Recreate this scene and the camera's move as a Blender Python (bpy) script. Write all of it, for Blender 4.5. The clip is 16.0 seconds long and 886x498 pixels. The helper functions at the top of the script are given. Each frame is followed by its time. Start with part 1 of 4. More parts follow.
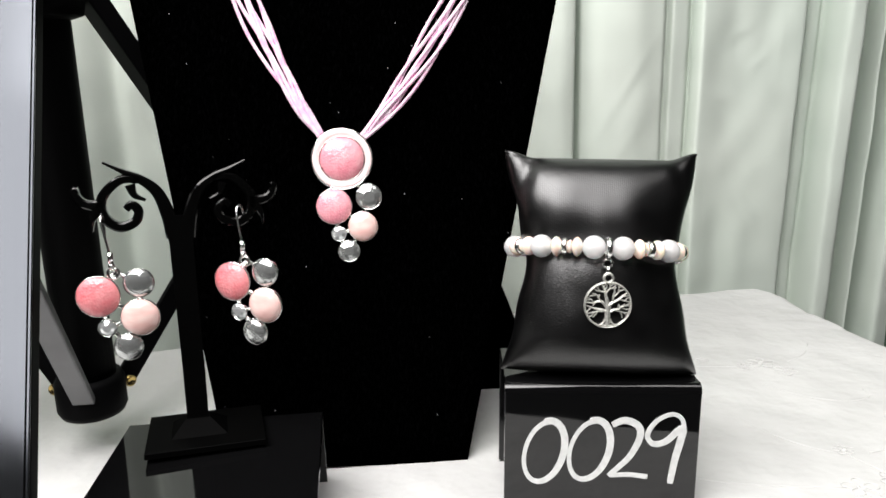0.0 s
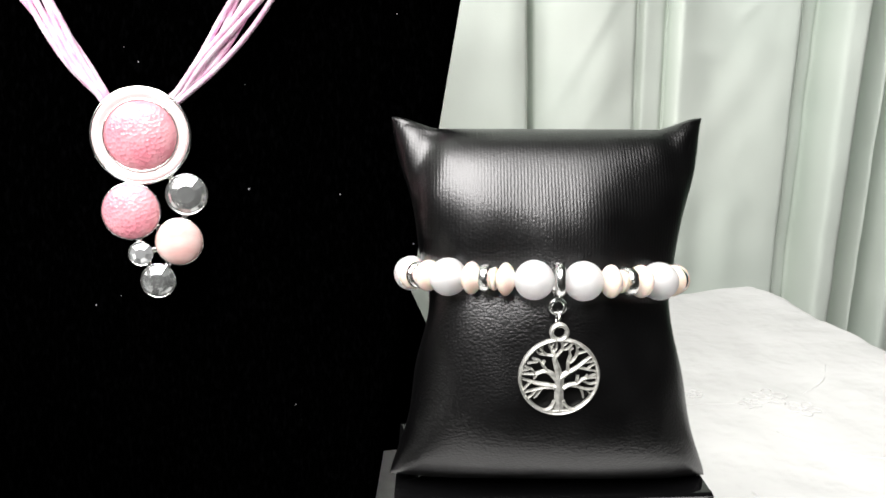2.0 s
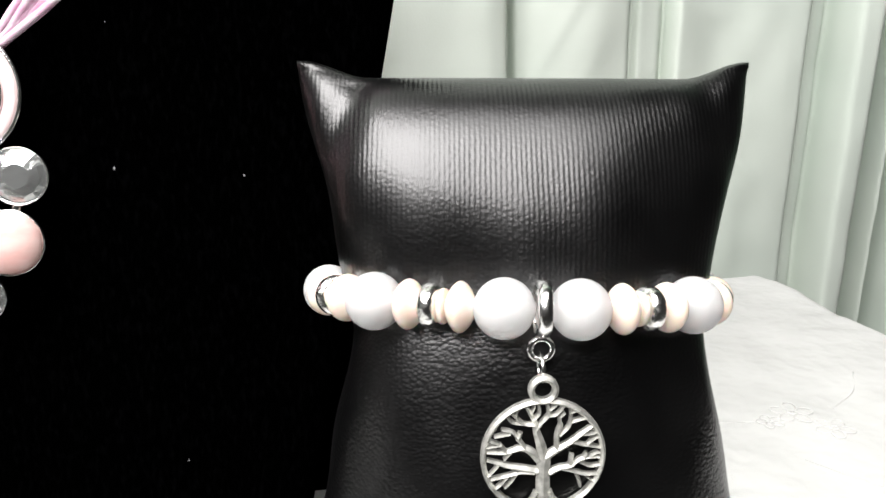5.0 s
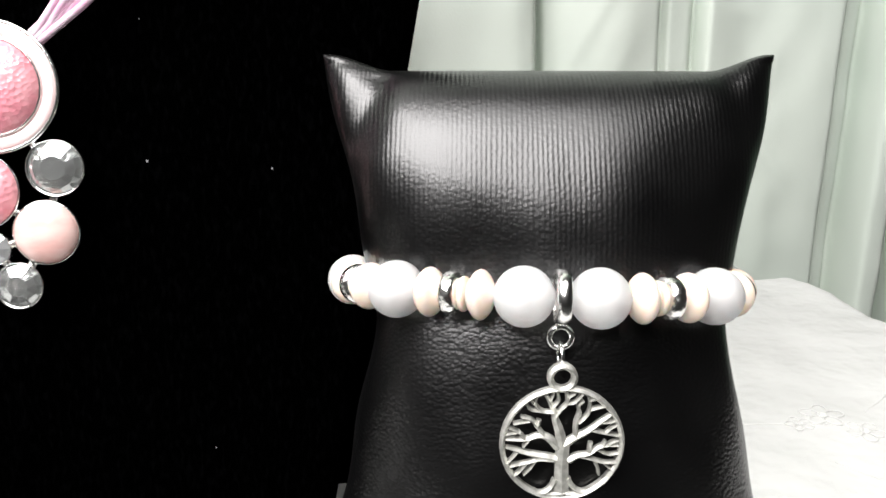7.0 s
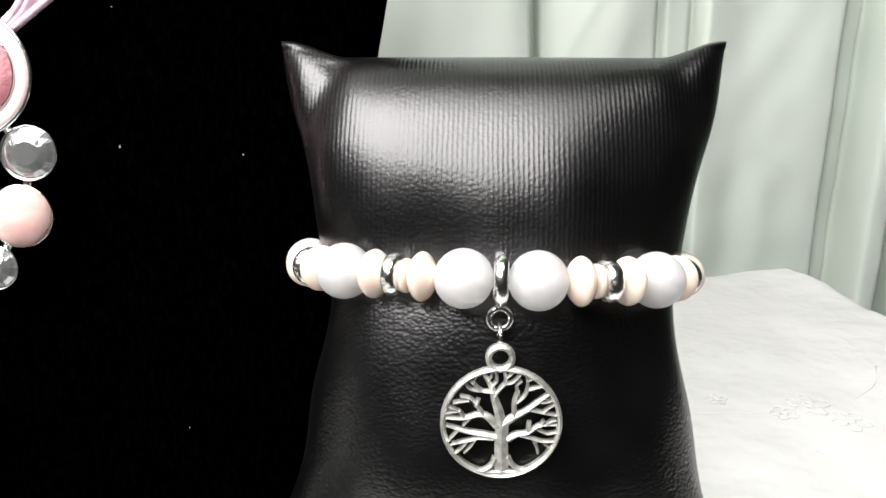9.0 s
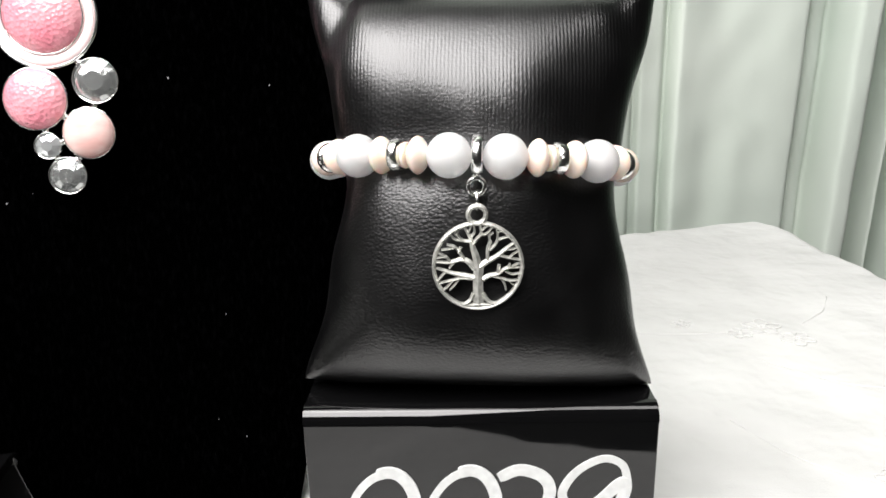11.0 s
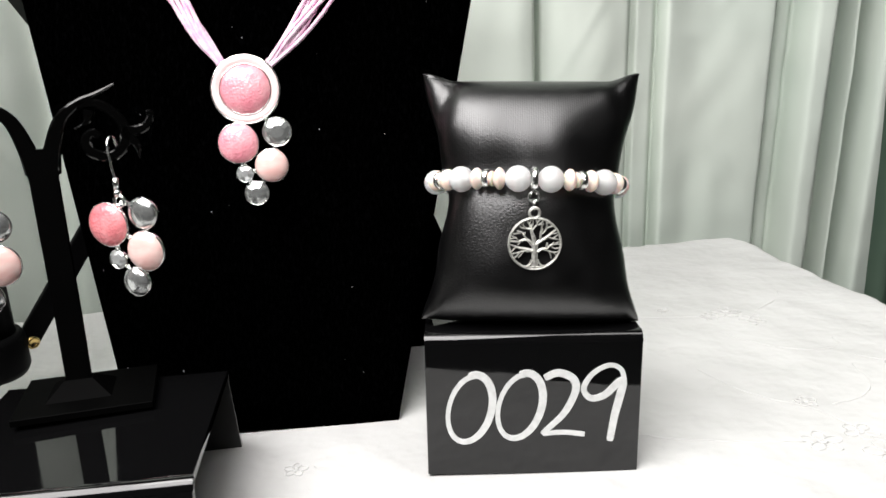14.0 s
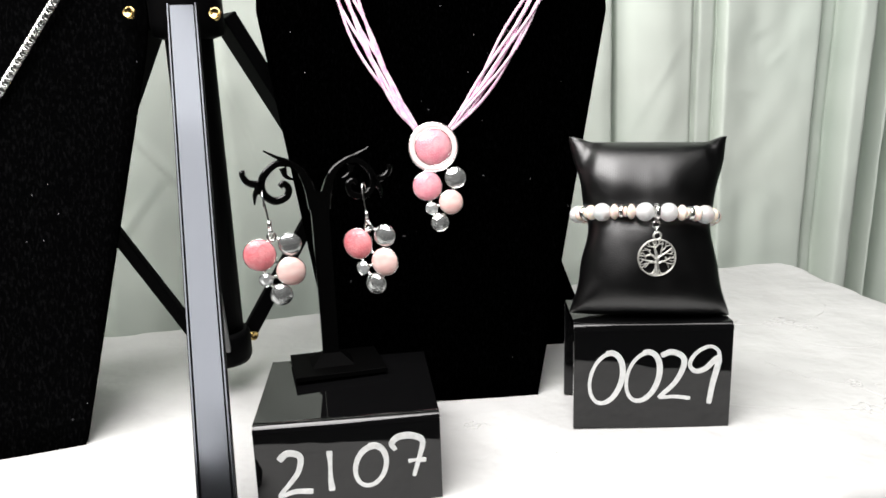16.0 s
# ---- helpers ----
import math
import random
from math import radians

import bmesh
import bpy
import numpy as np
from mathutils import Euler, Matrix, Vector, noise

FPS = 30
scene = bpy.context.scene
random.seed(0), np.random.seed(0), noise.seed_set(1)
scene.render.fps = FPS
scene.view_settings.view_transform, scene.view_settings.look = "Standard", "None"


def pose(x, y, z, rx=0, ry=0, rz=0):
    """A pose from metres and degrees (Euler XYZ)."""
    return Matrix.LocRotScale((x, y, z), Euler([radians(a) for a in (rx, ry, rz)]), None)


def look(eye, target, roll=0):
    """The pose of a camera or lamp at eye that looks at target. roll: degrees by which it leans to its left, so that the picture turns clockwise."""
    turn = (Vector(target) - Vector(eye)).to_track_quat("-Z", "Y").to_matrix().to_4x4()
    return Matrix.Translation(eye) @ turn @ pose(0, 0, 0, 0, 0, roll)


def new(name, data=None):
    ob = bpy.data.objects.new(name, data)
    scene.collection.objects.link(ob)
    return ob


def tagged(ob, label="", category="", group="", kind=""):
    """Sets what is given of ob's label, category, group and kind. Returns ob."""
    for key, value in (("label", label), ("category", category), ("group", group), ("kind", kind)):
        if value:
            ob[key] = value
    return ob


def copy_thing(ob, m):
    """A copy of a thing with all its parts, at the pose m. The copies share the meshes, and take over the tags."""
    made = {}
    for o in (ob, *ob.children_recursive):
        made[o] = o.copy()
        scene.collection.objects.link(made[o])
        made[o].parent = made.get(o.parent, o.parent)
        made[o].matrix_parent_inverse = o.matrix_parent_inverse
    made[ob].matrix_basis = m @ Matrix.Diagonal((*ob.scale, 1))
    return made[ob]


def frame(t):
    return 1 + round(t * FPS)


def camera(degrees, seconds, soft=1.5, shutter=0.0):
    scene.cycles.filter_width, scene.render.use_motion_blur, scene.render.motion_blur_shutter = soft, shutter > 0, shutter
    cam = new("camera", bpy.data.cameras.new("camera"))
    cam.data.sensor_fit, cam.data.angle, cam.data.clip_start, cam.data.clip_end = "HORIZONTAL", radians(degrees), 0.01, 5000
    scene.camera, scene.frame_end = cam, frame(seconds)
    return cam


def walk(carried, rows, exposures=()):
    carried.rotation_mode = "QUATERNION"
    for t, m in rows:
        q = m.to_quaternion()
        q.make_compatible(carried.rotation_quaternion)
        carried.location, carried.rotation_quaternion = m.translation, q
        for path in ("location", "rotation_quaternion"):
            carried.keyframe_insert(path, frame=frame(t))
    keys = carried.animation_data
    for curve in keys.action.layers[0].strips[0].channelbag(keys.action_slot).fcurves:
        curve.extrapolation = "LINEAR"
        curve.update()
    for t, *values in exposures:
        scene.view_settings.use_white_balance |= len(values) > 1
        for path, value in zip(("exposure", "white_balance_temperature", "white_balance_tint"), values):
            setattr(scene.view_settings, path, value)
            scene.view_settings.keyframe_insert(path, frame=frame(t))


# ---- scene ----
cam = camera(63.10, 16.0, soft=1.6)
PATH = [
    (0, (-0.01218, -0.27343, 0.17310), (-0.04465, 0.70361, -0.03745), -1.85),
    (0.5, (-0.00203, -0.23760, 0.17106), (-0.01097, 0.73942, -0.04193), -2.34),
    (1, (0.00443, -0.20389, 0.16792), (0.00062, 0.77028, -0.05786), -2.25),
    (1.5, (0.01202, -0.17659, 0.16555), (0.01196, 0.79517, -0.07044), -2.42),
    (2, (0.01616, -0.15492, 0.16043), (0.02126, 0.81513, -0.08240), -2.51),
    (2.5, (0.02193, -0.13696, 0.15672), (0.02247, 0.83267, -0.08785), -2.67),
    (3, (0.02904, -0.11896, 0.15305), (0.02133, 0.84690, -0.10588), -3.17),
    (5.5, (0.02388, -0.09421, 0.14867), (0.05418, 0.86732, -0.12434), -2.30),
    (6, (0.01990, -0.09153, 0.14676), (0.04896, 0.86961, -0.12778), -1.97),
    (6.5, (0.02293, -0.09328, 0.14811), (0.03849, 0.86956, -0.12151), -2.47),
    (7, (0.02740, -0.09868, 0.14858), (0.01189, 0.86504, -0.11789), -2.75),
    (7.5, (0.03053, -0.10007, 0.14822), (-0.00449, 0.86422, -0.11431), -2.82),
    (8, (0.03342, -0.09972, 0.14793), (0.00218, 0.86256, -0.12235), -2.63),
    (10.5, (0.04156, -0.12128, 0.14308), (-0.00183, 0.83625, -0.14196), -3.04),
    (11, (0.04024, -0.14095, 0.13795), (0.00680, 0.81324, -0.15938), -2.95),
    (11.5, (0.03880, -0.16761, 0.13812), (0.02758, 0.78658, -0.16087), -2.72),
    (12, (0.03638, -0.19537, 0.14091), (0.03451, 0.75950, -0.15609), -2.56),
    (12.5, (0.03398, -0.21180, 0.14583), (0.03255, 0.74758, -0.13627), -2.67),
    (13, (0.03224, -0.21779, 0.14840), (0.03338, 0.74321, -0.12814), -2.82),
    (13.5, (0.03093, -0.22484, 0.15052), (0.02005, 0.73866, -0.11697), -2.83),
    (14, (0.01697, -0.24323, 0.15436), (-0.00866, 0.72285, -0.10261), -2.83),
    (14.5, (0.00089, -0.26184, 0.15797), (-0.02597, 0.70700, -0.08825), -2.92),
    (15, (-0.01228, -0.28212, 0.16103), (-0.03784, 0.69035, -0.07061), -3.02),
    (15.5, (-0.02392, -0.31096, 0.16495), (-0.05026, 0.66297, -0.06036), -3.11),
    (16, (-0.03995, -0.34945, 0.17416), (-0.10135, 0.62633, -0.03578), -3.13),
]
EXPOSURES = [(0, -0.10), (0.5, 0.07), (3, 0.13), (8, 0.12), (11, 0.10), (12.5, 0.03), (14, -0.07), (15, -0.14), (16, -0.08)]
walk(cam, [(t, look(eye, target, roll)) for t, eye, target, roll in PATH], EXPOSURES)


# ---- world and light ----
world = bpy.data.worlds.new("world")
scene.world = world
world.use_nodes = True
world.node_tree.nodes["Background"].inputs[0].default_value = (0.9, 0.95, 1.0, 1)
world.node_tree.nodes["Background"].inputs[1].default_value = 0.01


def area_lamp(name, eye, target, size_x, size_y, watts, colour):
    data = bpy.data.lights.new(name, "AREA")
    data.shape, data.size, data.size_y, data.energy, data.color = "RECTANGLE", size_x, size_y, watts, colour
    ob = new(name, data)
    ob.matrix_world = look(eye, target)
    return ob


area_lamp("ceiling_panel_lamp", (0.20, -0.45, 1.70), (0.20, -0.45, 0.0), 1.2, 0.6, 11.5, (1.0, 0.973, 0.962))
area_lamp("work_lamp", (-0.29, -0.40, 0.81), (0.0, 0.10, 0.08), 0.90, 0.58, 19.5, (1.0, 0.973, 0.965))


# ---- materials ----
def material(name, colour, rough=0.5, metal=0.0, spec=0.5, **more):
    m = bpy.data.materials.new(name)
    m.use_nodes = True
    b = m.node_tree.nodes["Principled BSDF"]
    b.inputs["Base Color"].default_value = (*colour, 1)
    b.inputs["Roughness"].default_value = rough
    b.inputs["Metallic"].default_value = metal
    b.inputs["Specular IOR Level"].default_value = spec
    for key, value in more.items():
        b.inputs[key.replace("_", " ")].default_value = value
    return m


def node(m, kind, **values):
    n = m.node_tree.nodes.new(kind)
    for key, value in values.items():
        n.inputs[key].default_value = value
    return n


def link(m, a, b):
    m.node_tree.links.new(a, b)


def object_coords(m, scale=(1, 1, 1)):
    tc = node(m, "ShaderNodeTexCoord")
    mp = node(m, "ShaderNodeMapping", Scale=scale)
    link(m, tc.outputs["Object"], mp.inputs["Vector"])
    return mp.outputs["Vector"]


def bsdf(m):
    return m.node_tree.nodes["Principled BSDF"]


def noise_bump(m, scale, strength, distance, detail=3.0, stretch=(1, 1, 1), base=None):
    n = node(m, "ShaderNodeTexNoise", Scale=scale, Detail=detail)
    link(m, object_coords(m, stretch), n.inputs["Vector"])
    b = node(m, "ShaderNodeBump", Strength=strength, Distance=distance)
    link(m, n.outputs["Fac"], b.inputs["Height"])
    if base:
        link(m, base, b.inputs["Normal"])
    link(m, b.outputs["Normal"], bsdf(m).inputs["Normal"])
    return b.outputs["Normal"]


def vary(m, low, high, scale, detail=4.0, stretch=(1, 1, 1), a=0.35, b=0.65):
    n = node(m, "ShaderNodeTexNoise", Scale=scale, Detail=detail)
    link(m, object_coords(m, stretch), n.inputs["Vector"])
    r = m.node_tree.nodes.new("ShaderNodeValToRGB")
    r.color_ramp.elements[0].position, r.color_ramp.elements[1].position = a, b
    r.color_ramp.elements[0].color, r.color_ramp.elements[1].color = (*low, 1), (*high, 1)
    link(m, n.outputs["Fac"], r.inputs["Fac"])
    link(m, r.outputs["Color"], bsdf(m).inputs["Base Color"])


def vary_rough(m, low, high, scale):
    n = node(m, "ShaderNodeTexNoise", Scale=scale, Detail=4.0)
    link(m, object_coords(m), n.inputs["Vector"])
    r = node(m, "ShaderNodeMapRange")
    r.inputs["From Min"].default_value, r.inputs["From Max"].default_value = 0.35, 0.65
    r.inputs["To Min"].default_value, r.inputs["To Max"].default_value = low, high
    link(m, n.outputs["Fac"], r.inputs["Value"])
    link(m, r.outputs["Result"], bsdf(m).inputs["Roughness"])


# black velvet with pale lint caught in the pile
VELVET = material("black_velvet", (0.002, 0.002, 0.0022), 0.95, spec=0.0)
_v = node(VELVET, "ShaderNodeTexVoronoi", Scale=260.0, Randomness=1.0)
link(VELVET, object_coords(VELVET, (1, 1, 0.7)), _v.inputs["Vector"])
_d = node(VELVET, "ShaderNodeMath")
_d.operation = "LESS_THAN"
_d.inputs[1].default_value = 0.065
link(VELVET, _v.outputs["Distance"], _d.inputs[0])
_s = node(VELVET, "ShaderNodeSeparateColor")
link(VELVET, _v.outputs["Color"], _s.inputs["Color"])
_g = node(VELVET, "ShaderNodeMath")
_g.operation = "GREATER_THAN"
_g.inputs[1].default_value = 0.87
link(VELVET, _s.outputs["Red"], _g.inputs[0])
_m = node(VELVET, "ShaderNodeMath")
_m.operation = "MULTIPLY"
link(VELVET, _d.outputs[0], _m.inputs[0])
link(VELVET, _g.outputs[0], _m.inputs[1])
_f = node(VELVET, "ShaderNodeTexNoise", Scale=900.0, Detail=2.0)
link(VELVET, object_coords(VELVET, (1, 1, 0.35)), _f.inputs["Vector"])
_fr = VELVET.node_tree.nodes.new("ShaderNodeValToRGB")
_fr.color_ramp.elements[0].position, _fr.color_ramp.elements[1].position = 0.5, 0.8
_fr.color_ramp.elements[0].color, _fr.color_ramp.elements[1].color = (0.0001, 0.0001, 0.0001, 1), (0.0008, 0.0008, 0.0009, 1)
link(VELVET, _f.outputs["Fac"], _fr.inputs["Fac"])
_x = node(VELVET, "ShaderNodeMix")
_x.data_type = "RGBA"
_x.inputs["B"].default_value = (0.22, 0.22, 0.23, 1)
_x.inputs[7].default_value = (0.22, 0.22, 0.23, 1)
link(VELVET, _m.outputs[0], _x.inputs[0])
link(VELVET, _fr.outputs["Color"], _x.inputs[6])
link(VELVET, _x.outputs[2], bsdf(VELVET).inputs["Base Color"])

# light falling on the left bust put into its velvet colour, plus dust
LIT_DUSTY_VELVET = VELVET.copy()
LIT_DUSTY_VELVET.name = "dusty_black_velvet"
_dr = LIT_DUSTY_VELVET.node_tree.nodes[_fr.name].color_ramp
_dr.elements[0].color, _dr.elements[1].color = (0.0010, 0.0010, 0.0011, 1), (0.005, 0.005, 0.0053, 1)

# black leatherette: pebble grain plus fine upright ribs
LEATHER = material("black_leatherette", (0.0006, 0.0006, 0.0007), 0.42, spec=0.85)
_w = node(LEATHER, "ShaderNodeTexWave", Scale=390.0, Distortion=3.6, Detail=2.5)
_w.wave_type, _w.bands_direction = "BANDS", "X"
_w.inputs["Detail Scale"].default_value = 0.35
link(LEATHER, object_coords(LEATHER, (1, 0.2, 0.35)), _w.inputs["Vector"])
_h = node(LEATHER, "ShaderNodeSeparateXYZ")
link(LEATHER, object_coords(LEATHER), _h.inputs["Vector"])
_hm = node(LEATHER, "ShaderNodeMapRange")
_hm.inputs["From Min"].default_value, _hm.inputs["From Max"].default_value = 0.030, 0.070
link(LEATHER, _h.outputs["Z"], _hm.inputs["Value"])
_hx = node(LEATHER, "ShaderNodeMath")
_hx.operation = "MULTIPLY"
link(LEATHER, _w.outputs["Fac"], _hx.inputs[0])
link(LEATHER, _hm.outputs["Result"], _hx.inputs[1])
_b1 = node(LEATHER, "ShaderNodeBump", Strength=0.16, Distance=0.00014)
link(LEATHER, _hx.outputs[0], _b1.inputs["Height"])
_p = node(LEATHER, "ShaderNodeTexVoronoi", Scale=1600.0)
link(LEATHER, object_coords(LEATHER, (0.75, 1, 1.1)), _p.inputs["Vector"])
_b2 = node(LEATHER, "ShaderNodeBump", Strength=0.32, Distance=0.00020)
_b2.invert = True
_pm = node(LEATHER, "ShaderNodeMapRange")
_pm.inputs["From Min"].default_value, _pm.inputs["From Max"].default_value = 0.030, 0.070
_pm.inputs["To Min"].default_value, _pm.inputs["To Max"].default_value = 1.0, 0.45
link(LEATHER, _h.outputs["Z"], _pm.inputs["Value"])
_px = node(LEATHER, "ShaderNodeMath")
_px.operation = "MULTIPLY"
link(LEATHER, _p.outputs["Distance"], _px.inputs[0])
link(LEATHER, _pm.outputs["Result"], _px.inputs[1])
link(LEATHER, _px.outputs[0], _b2.inputs["Height"])
link(LEATHER, _b1.outputs["Normal"], _b2.inputs["Normal"])
link(LEATHER, _b2.outputs["Normal"], bsdf(LEATHER).inputs["Normal"])
vary_rough(LEATHER, 0.28, 0.34, 90)

ACRYLIC = material("black_acrylic", (0.003, 0.003, 0.0032), 0.03, spec=0.6)
vary_rough(ACRYLIC, 0.015, 0.06, 60)
MATT_ACRYLIC = material("stand_acrylic", (0.0015, 0.0015, 0.0015), 0.10, spec=0.35)
BASE_ACRYLIC = material("stand_base_acrylic", (0.0010, 0.0010, 0.0010), 0.55, spec=0.02)
PAINT = material("white_paint_marker", (0.78, 0.79, 0.78), 0.45)
vary(PAINT, (0.63, 0.64, 0.63), (0.75, 0.76, 0.75), 420)
CLOTH = material("white_tablecloth", (0.83, 0.83, 0.82), 0.85, spec=0.2)
vary(CLOTH, (0.575, 0.575, 0.565), (0.655, 0.655, 0.645), 14)
noise_bump(CLOTH, 1.0, 0.25, 0.0004, 2.0, (1400, 1400, 1400), noise_bump(CLOTH, 16.0, 0.7, 0.012, 4.0))
THREAD = material("white_embroidery_thread", (0.66, 0.66, 0.65), 0.6, spec=0.3)
CURTAIN = material("pale_sage_curtain", (0.50, 0.57, 0.49), 0.75, spec=0.25)
vary(CURTAIN, (0.585, 0.65, 0.585), (0.665, 0.715, 0.65), 5)
noise_bump(CURTAIN, 1.0, 0.12, 0.0006, 2.0, (900, 900, 900), noise_bump(CURTAIN, 9.0, 0.35, 0.012, 2.0, (1, 1, 0.8)))
FROST = material("frosted_glass_bead", (1.0, 0.975, 0.97), 0.40, spec=0.5, Subsurface_Weight=0.85, Subsurface_Scale=0.010, Transmission_Weight=0.37, IOR=1.40)
bsdf(FROST).inputs["Subsurface Radius"].default_value = (1, 0.9, 0.9)
noise_bump(FROST, 2500, 0.12, 0.0001)
CHANNEL = material("ground_glass", (0.95, 0.95, 0.95), 0.6)
PEACH = material("peach_pearl_bead", (0.88, 0.68, 0.55), 0.22, spec=0.6, Subsurface_Weight=0.25, Subsurface_Scale=0.002)
vary(PEACH, (0.90, 0.74, 0.62), (0.94, 0.84, 0.76), 300)
CHROME = material("polished_silver", (0.94, 0.94, 0.92), 0.22, 1.0)
SPACER = material("hammered_silver", (0.93, 0.93, 0.90), 0.24, 1.0)
_sv = node(SPACER, "ShaderNodeTexVoronoi", Scale=1100.0)
link(SPACER, object_coords(SPACER), _sv.inputs["Vector"])
_sb = node(SPACER, "ShaderNodeBump", Strength=0.25, Distance=0.0005)
link(SPACER, _sv.outputs["Distance"], _sb.inputs["Height"])
link(SPACER, _sb.outputs["Normal"], bsdf(SPACER).inputs["Normal"])
SILVER = material("antique_silver", (0.70, 0.70, 0.68), 0.55, 0.80)
noise_bump(SILVER, 900, 0.3, 0.0003)
vary(SILVER, (0.40, 0.40, 0.37), (0.68, 0.68, 0.64), 700, a=0.3, b=0.6)


def glitter(name, low, high):
    """Hammered enamel with glitter under a clear coat."""
    m = material(name, low, 0.18, spec=0.6, Coat_Weight=0.6)
    vary(m, low, high, 160)
    cells = node(m, "ShaderNodeTexVoronoi", Scale=1000.0)
    link(m, object_coords(m), cells.inputs["Vector"])
    dents = node(m, "ShaderNodeBump", Strength=0.4, Distance=0.0006)
    link(m, cells.outputs["Distance"], dents.inputs["Height"])
    link(m, dents.outputs["Normal"], bsdf(m).inputs["Normal"])
    return m


PINK = glitter("pink_glitter_enamel", (0.86, 0.28, 0.35), (0.93, 0.44, 0.49))
CORAL = glitter("coral_glitter_enamel", (0.86, 0.19, 0.22), (0.92, 0.34, 0.36))
BLUSH = material("blush_cat_eye_cabochon", (0.86, 0.52, 0.46), 0.14, spec=0.6, Coat_Weight=0.5)
vary(BLUSH, (0.90, 0.52, 0.48), (0.95, 0.70, 0.65), 110, stretch=(1, 1, 3))
RIM_ENAMEL = material("pale_pink_enamel", (0.90, 0.72, 0.70), 0.2, spec=0.6)
vary(RIM_ENAMEL, (0.95, 0.66, 0.66), (0.98, 0.81, 0.80), 90)
GEM = material("foil_backed_crystal", (0.56, 0.58, 0.57), 0.2, 0.8, Coat_Weight=0.5)
noise_bump(GEM, 420, 0.35, 0.0006)
CRYSTAL = material("white_crystal", (0.85, 0.88, 0.88), 0.05, 0.7)
CORD = material("pink_waxed_cord", (0.80, 0.38, 0.58), 0.5, spec=0.4)
vary(CORD, (0.93, 0.50, 0.72), (0.98, 0.82, 0.92), 260)
noise_bump(CORD, 1.0, 0.3, 0.0002, 2.0, (2400, 2400, 600))
TRIPOD = material("black_tripod_plastic", (0.002, 0.002, 0.0022), 0.5, spec=0.03)
noise_bump(TRIPOD, 1400, 0.15, 0.0001)
LEG_METAL = material("black_anodised_channel", (0.042, 0.045, 0.050), 0.12, 0.95)
vary_rough(LEG_METAL, 0.11, 0.15, 40)
# lit copy for the front brace: lamplight on its face is in the colour
LIT_BRACE = material("satin_dark_metal", (0.16, 0.16, 0.165), 0.45, 0.7)
vary_rough(LIT_BRACE, 0.40, 0.52, 60)
BRASS = material("brass_rivet", (0.72, 0.52, 0.20), 0.22, 1.0)
WALL = material("dark_painted_wall", (0.11, 0.11, 0.105), 0.9)
vary(WALL, (0.09, 0.09, 0.086), (0.12, 0.12, 0.115), 3)
FLOOR = material("dark_carpet", (0.06, 0.065, 0.06), 0.95)
vary(FLOOR, (0.045, 0.05, 0.046), (0.08, 0.085, 0.08), 60)
TABLE = material("grey_table_laminate", (0.35, 0.34, 0.33), 0.5)
vary(TABLE, (0.32, 0.31, 0.30), (0.38, 0.37, 0.36), 30)


# ---- mesh helpers ----
def thing(name, label, category, m=None, group="", kind=""):
    ob = new(name)
    ob.empty_display_size = 0.01
    ob.matrix_world = m or Matrix()
    return tagged(ob, label, category, group, kind)


def part(name, bm, mat, parent=None, label="", smooth=True, m=None):
    mesh = bpy.data.meshes.new(name)
    bmesh.ops.recalc_face_normals(bm, faces=bm.faces)
    bm.to_mesh(mesh)
    bm.free()
    mesh.materials.append(mat)
    if smooth:
        mesh.shade_smooth()
    ob = new(name, mesh)
    ob.parent = parent
    if m is not None:
        ob.matrix_basis = m
    if label:
        tagged(ob, label)
    return ob


def again(ob, m, parent=None):
    """Another part on the same mesh."""
    o = new(ob.name.split(".")[0], ob.data)
    o.parent = parent or ob.parent
    o.matrix_basis = m
    if "label" in ob:
        tagged(o, ob["label"])
    return o


def box(sx, sy, sz, bevel=0.0, seg=2, centre=(0, 0, 0)):
    bm = bmesh.new()
    bmesh.ops.create_cube(bm, size=1.0, matrix=Matrix.Translation(centre) @ Matrix.Diagonal((sx, sy, sz, 1)))
    if bevel:
        bmesh.ops.bevel(bm, geom=bm.edges[:], offset=bevel, segments=seg, affect="EDGES", profile=0.5)
    return bm


def lathe(profile, segs=32, facing=True, bm=None, at=(0, 0, 0)):
    """Turn (radius, height) pairs about an axis; facing: the axis points to -y."""
    bm = bm or bmesh.new()
    rot = Matrix.Translation(at) @ (Matrix.Rotation(radians(90), 4, "X") if facing else Matrix())
    rings = []
    for r, h in profile:
        if r < 1e-7:
            rings.append([bm.verts.new(rot @ Vector((0, 0, h)))])
        else:
            rings.append([bm.verts.new(rot @ Vector((r * math.cos(2 * math.pi * i / segs), r * math.sin(2 * math.pi * i / segs), h))) for i in range(segs)])
    for a, b in zip(rings, rings[1:]):
        for i in range(segs):
            j = (i + 1) % segs
            q = [a[i % len(a)], a[j % len(a)], b[j % len(b)], b[i % len(b)]]
            q = list(dict.fromkeys(q))
            if len(q) > 2:
                bm.faces.new(q)
    return bm


def glide(points, n=6):
    """Catmull-Rom through the points."""
    p = [Vector(q) for q in points]
    p = [2 * p[0] - p[1]] + p + [2 * p[-1] - p[-2]]
    out = []
    for i in range(1, len(p) - 2):
        for k in range(n):
            t = k / n
            a, b, c, d = p[i - 1], p[i], p[i + 1], p[i + 2]
            out.append(0.5 * (2 * b + (c - a) * t + (2 * a - 5 * b + 4 * c - d) * t * t + (3 * b - a - 3 * c + d) * t ** 3))
    return out + [p[-2]]


